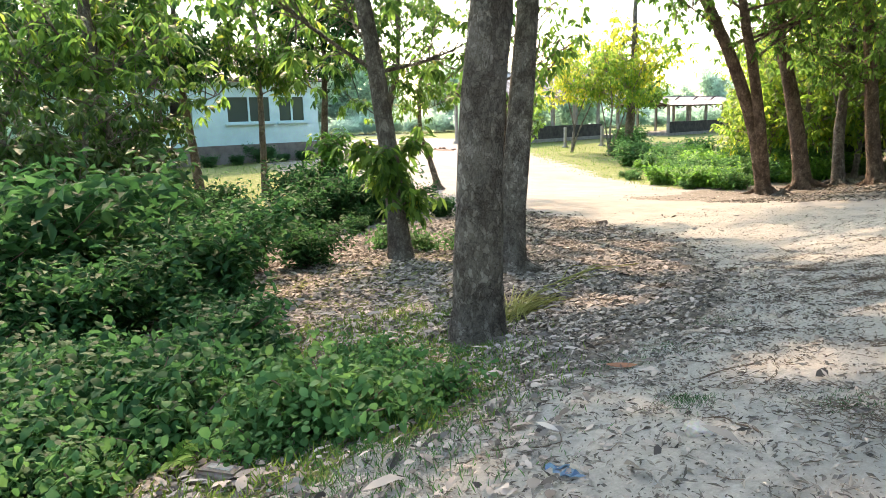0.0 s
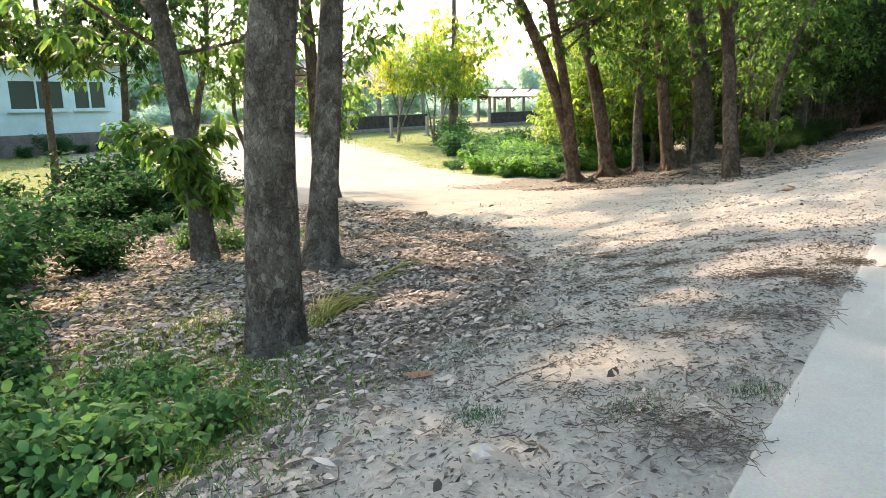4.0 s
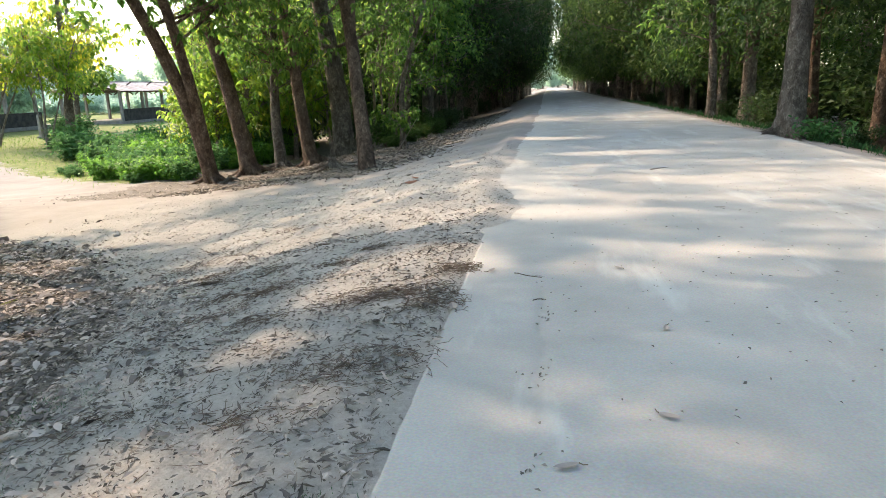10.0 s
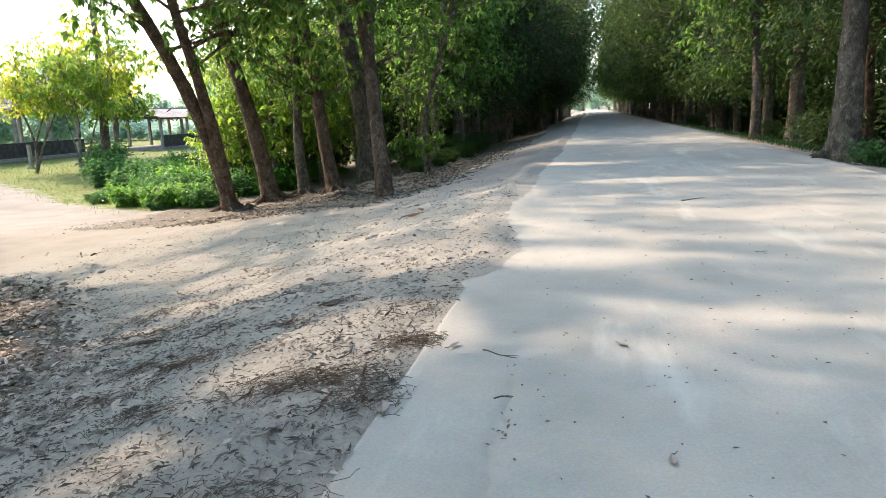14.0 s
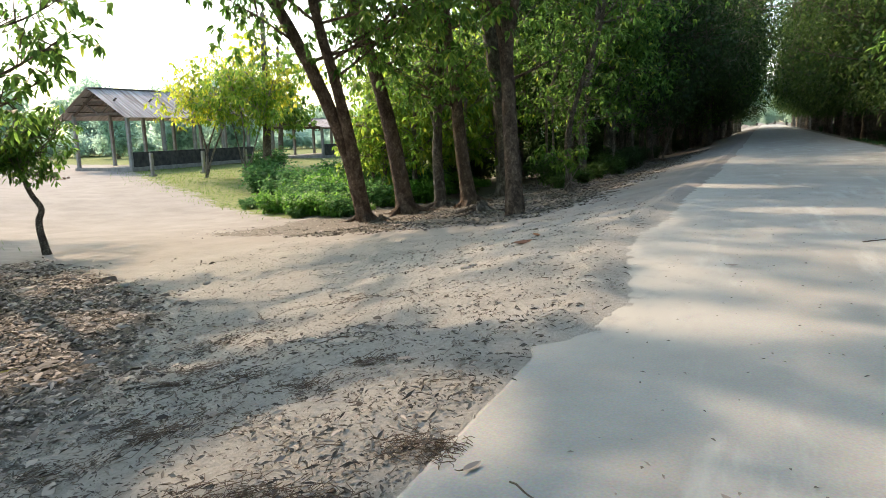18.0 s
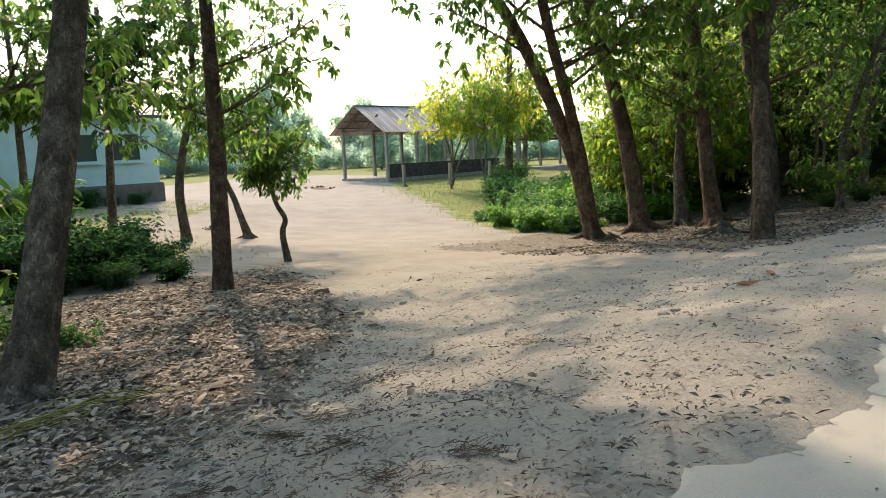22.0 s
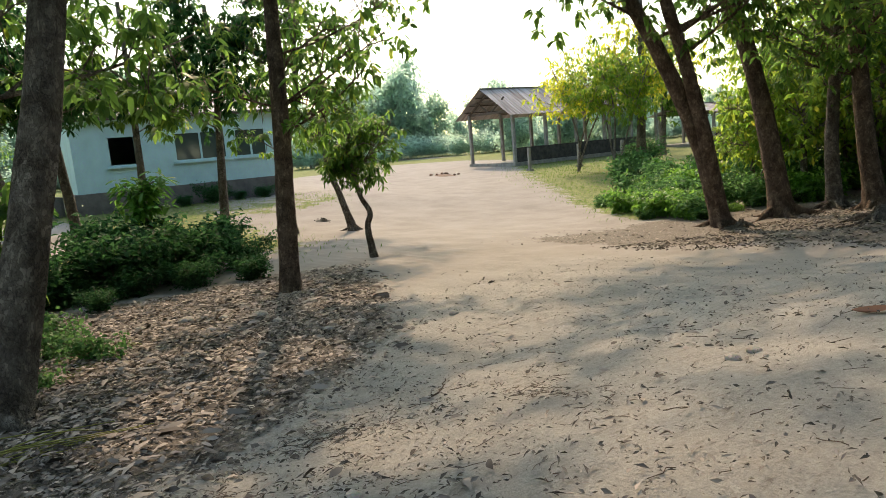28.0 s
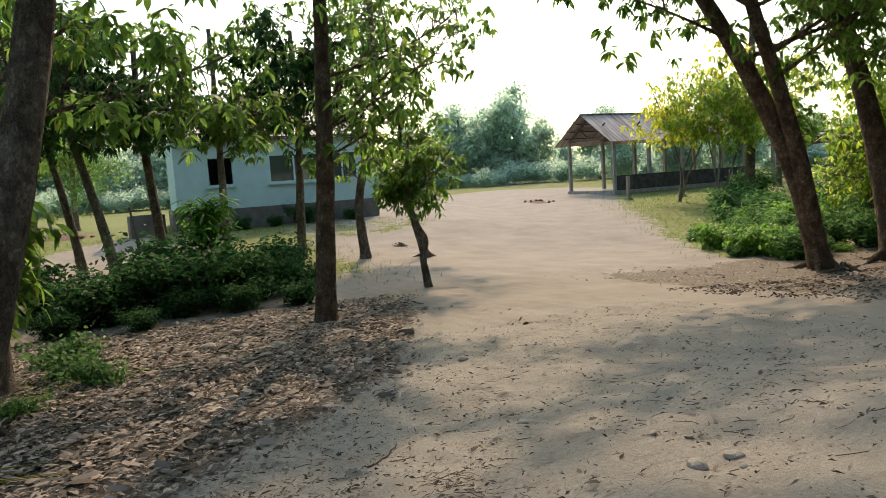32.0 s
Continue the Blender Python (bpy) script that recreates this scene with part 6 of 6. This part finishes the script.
dry_heap(-0.3, 3.55, 330, 0.2, 61, "ragged heap of dry brown grass at the road rim")
dry_heap(-0.25, 2.4, 240, 0.22, 62, "dry grass stems strewn along the road rim")
dry_heap(-0.9, 0.9, 80, 0.22, 63, "dry stems strewn on trodden silt")
dry_heap(-0.2, 0.6, 240, 0.2, 64, "dry grass stems strewn along the road rim")
dry_heap(-1.6, 4.4, 80, 0.3, 65, "dry stems strewn on trodden silt")
for k, (hx, hy, hn, hs) in enumerate(((0.05, 4.09, 170, 0.1), (-1.42, 4.15, 110, 0.12), (-1.08, 4.87, 70, 0.13), (-2.48, 7.71, 60, 0.15), (-2.53, 5.62, 90, 0.16), (-1.88, 4.3, 70, 0.14), (-1.74, 3.76, 90, 0.16), (-1.17, 3.36, 90, 0.14), (0.0, 3.32, 130, 0.13), (-0.55, 3.5, 60, 0.13), (-2.4, 5.16, 80, 0.13), (-1.68, 5.16, 50, 0.12), (-0.85, 5.2, 60, 0.09), (-2.6, 2.2, 120, 0.25), (-1.5, 2.1, 80, 0.2), (-0.6, 1.9, 80, 0.17), (-3.3, 6.6, 90, 0.22))):
    dry_heap(hx, hy, hn, hs, 70 + k, "small dark tangle of dry stems on silt")
for wx, wy, ws in ((-8.6, 5.85, 1.0), (-9.3, 5.5, 1.1), (-10.3, 5.4, 1.2), (-7.6, 5.1, 0.7), (-3.6, 1.25, 0.35)):
    hop(fern, wx, wy, 70 * wx, ws)


# ---- roots and dead wood by the row ----
def stump(x, y, radius, height, count, seed):
    """A rotten stump on a tangle of bare roots."""
    rnd = np.random.default_rng(seed)
    g = thing("tree_stump", x, y, float(on_ground(x, y)) - 0.04, "rotten stump on a tangle of bare roots", "stump")
    path = np.array([(0, 0, 0), (0.02, 0.01, height * 0.4), (0.05, 0.0, height * 0.8), (0.06, 0.02, height)])
    t = put_arrays("stump_core", *tube_arrays(path, (radius * 1.3, radius, radius * 0.8, radius * 0.3), 11, 0.16, seed), BARK, g)
    t.data.polygons.foreach_set("use_smooth", np.ones(len(t.data.polygons), bool))
    for k in range(count):
        a, ln = 6.283 * k / count + rnd.uniform(-0.3, 0.3), rnd.uniform(0.5, 1.3)
        us = np.linspace(0, 1, 8)
        rx, ry = np.cos(a + us * rnd.normal(0, 0.5)) * ln * us, np.sin(a + us * rnd.normal(0, 0.5)) * ln * us
        rz = on_ground(x + rx, y + ry) - float(on_ground(x, y)) + 0.04 + height * 0.5 * (1 - us) ** 2 + 0.05 * np.sin(us * 9 + k) * (1 - us)
        put_arrays("root", *tube_arrays(np.stack([rx, ry, rz], 1), 0.045 * (1 - 0.8 * us), 6, 0.1, seed + k), BARK_PALE if k % 3 == 0 else BARK, g)


def dead_branch(x, y, pts, thick, seed, label):
    g = thing("dead_branch", x, y, float(on_ground(x, y)) - 0.05, label, "branch", "dead branches")
    path = spline([(0, 0, 0)] + pts, 14)
    put_arrays("stem", *tube_arrays(path, np.linspace(thick, thick * 0.3, 14), 7, 0.12, seed), BARK_PALE, g)
    rnd = np.random.default_rng(seed)
    for k in (5, 8, 10, 12):
        d = rnd.normal(0, 0.25, 3) + (0, 0, 0.2)
        put_arrays("twig", *tube_arrays(np.array([path[k], path[k] + d * 0.6, path[k] + d]), (thick * 0.35, thick * 0.25, 0.004), 5), BARK_PALE, g)


stump(-5.3, 18.6, 0.16, 0.32, 9, 3)
dead_branch(-4.3, 22.8, [(0.25, 0.0, 0.35), (0.5, 0.05, 0.75), (0.85, 0.1, 1.3)], 0.03, 4, "bent bare dead branch at the wood's edge")
dead_branch(-3.6, 42.0, [(0.25, 0, 0.8), (0.5, 0.1, 1.5), (0.8, 0.1, 2.3)], 0.05, 5, "pale bare stick leaning at the wood's edge")
hop(fern, 6.35, 14.8, 30, 1.3)
tree("young_tree", -16.3, 8.2, [[(-0.1, 0.0, 0.9), (-0.25, -0.1, 1.6), (-0.2, -0.1, 2.3)]], "young broad-leaved tree behind the dark bushes",
     ring(R, 9, 0.6, 0.98, 0.5, 5, (-0.1, 0.4)), (LEAF_BRIGHT, 0.34, 0.1), BARK, 0.06, seed=66, per=9, spread=0.12, droop=0.25)


def water_tank(x, y, sx, sy, sz, rz):
    """A low plastered tank with a rim and an open top."""
    g = thing("water_tank", x, y, float(on_ground(x, y)) - 0.1, "low dark cement tank beside the building", "tank", rz=rz)
    for dx, dy, wx, wy in ((0, -sy / 2, sx, 0.12), (0, sy / 2, sx, 0.12), (-sx / 2, 0, 0.12, sy - 0.12), (sx / 2, 0, 0.12, sy - 0.12)):
        part("tank_wall", box_bm(wx, wy, sz, (dx, dy, sz / 2), 0.012), PLINTH, g)
    part("tank_floor", box_bm(sx - 0.1, sy - 0.1, 0.2, (0, 0, 0.1)), PLINTH, g)


def earth_heap(x, y, size, height, seed, material, label):
    """A low trodden heap of soil with clods on it."""
    rnd = np.random.default_rng(seed)
    root = thing("earth_heap", x, y, float(on_ground(x, y)), label, "heap")
    n, k = 7, 16
    v, f = [(0, 0, height)], []
    for i in range(1, n):
        u = i / (n - 1)
        for j in range(k):
            a = 6.283 * j / k
            rad = size * u * (1 + 0.25 * math.sin(2 * a + seed) + 0.12 * rnd.normal())
            px, py = rad * math.cos(a), 0.6 * rad * math.sin(a)
            low = float(on_ground(x + px, y + py)) - float(on_ground(x, y))
            v.append((px, py, low - 0.03 * u + height * (1 - u) ** 1.3 * (1 + 0.2 * rnd.normal())))
    for j in range(k):
        f.append((0, 1 + j, 1 + (j + 1) % k))
        for i in range(n - 2):
            a, b = 1 + i * k, 1 + (i + 1) * k
            f.append((a + j, b + j, b + (j + 1) % k, a + (j + 1) % k))
    put("mound", v, f, material, root, smooth_faces=True)
    for j in range(14):
        a, d, s = rnd.uniform(0, 6.283), size * rnd.uniform(0.1, 1.1), size * rnd.uniform(0.03, 0.08)
        bm = bmesh.new()
        bmesh.ops.create_icosphere(bm, subdivisions=1, radius=1.0)
        px, py = d * math.cos(a), 0.6 * d * math.sin(a)
        for w in bm.verts:
            w.co = Vector((px + w.co.x * s * rnd.uniform(0.7, 1.3), py + w.co.y * s * rnd.uniform(0.7, 1.3), height * max(0, 1 - d / size) + float(on_ground(x + px, y + py)) - float(on_ground(x, y)) + 0.4 * s + w.co.z * s * 0.7))
        part("clod", bm, material, root)


SOIL = make_mat("red_brown_soil", (0.3, 0.2, 0.15), (0.17, 0.11, 0.085), 6, 0.95, 0.6)
earth_heap(-39.8, 32.2, 1.6, 0.14, 3, SOIL, "low heap of reddish soil on the sandy track")
earth_heap(-44.5, 3.6, 2.2, 0.3, 4, SOIL, "low heap of reddish soil by the building")
earth_heap(-24.2, 15.9, 0.5, 0.12, 5, DARKWALL, "small dark clump of sods beside the track")
stump(-9.15, 20.15, 0.06, 0.26, 4, 9)


def scrap(x, y, rz):
    """A torn, crumpled strip of plastic."""
    rnd = np.random.default_rng(12)
    root = thing("plastic_scrap", x, y, float(on_ground(x, y)) + 0.006, "torn faded blue plastic scrap in dry leaves", "litter", rz=rz)
    for k in range(3):
        v, f = [], []
        for i in range(6):
            for j in range(3):
                v.append((0.02 * i + 0.03 * k - 0.08, 0.016 * j - 0.03 * k + 0.01 * math.sin(i * 1.7 + k), 0.008 + 0.012 * abs(rnd.normal())))
        for i in range(5):
            for j in range(2):
                f.append((3 * i + j, 3 * i + 3 + j, 3 * i + 4 + j, 3 * i + 1 + j))
        put("shred", v, f, BLUE, root)


BLUE = make_mat("faded_blue_plastic", (0.12, 0.22, 0.32), (0.08, 0.15, 0.22), 30, 0.5, 0.1)
scrap(-1.07, -0.48, 40)


water_tank(-37.2, 7.4, 1.6, 1.5, 1.1, 4)
pole = thing("wooden_pole", -32.7, 6.83, float(on_ground(-32.7, 6.83)) - 0.1, "thin dark leaning wooden pole on the clearing", "pole")
put_arrays("pole_shaft", *tube_arrays(np.array([(0, 0, 0), (-0.02, -0.03, 0.6), (0.0, -0.12, 1.2), (0.02, -0.2, 1.75)]), (0.06, 0.055, 0.05, 0.045), 8, 0.05, 3), TIMBER, pole)
put_arrays("pole_foot", *tube_arrays(np.array([(0, 0, 0.05), (0, 0, 0.12), (0, 0, 0.2)]), (0.22, 0.16, 0.05), 9, 0.1, 4), STONE, pole)
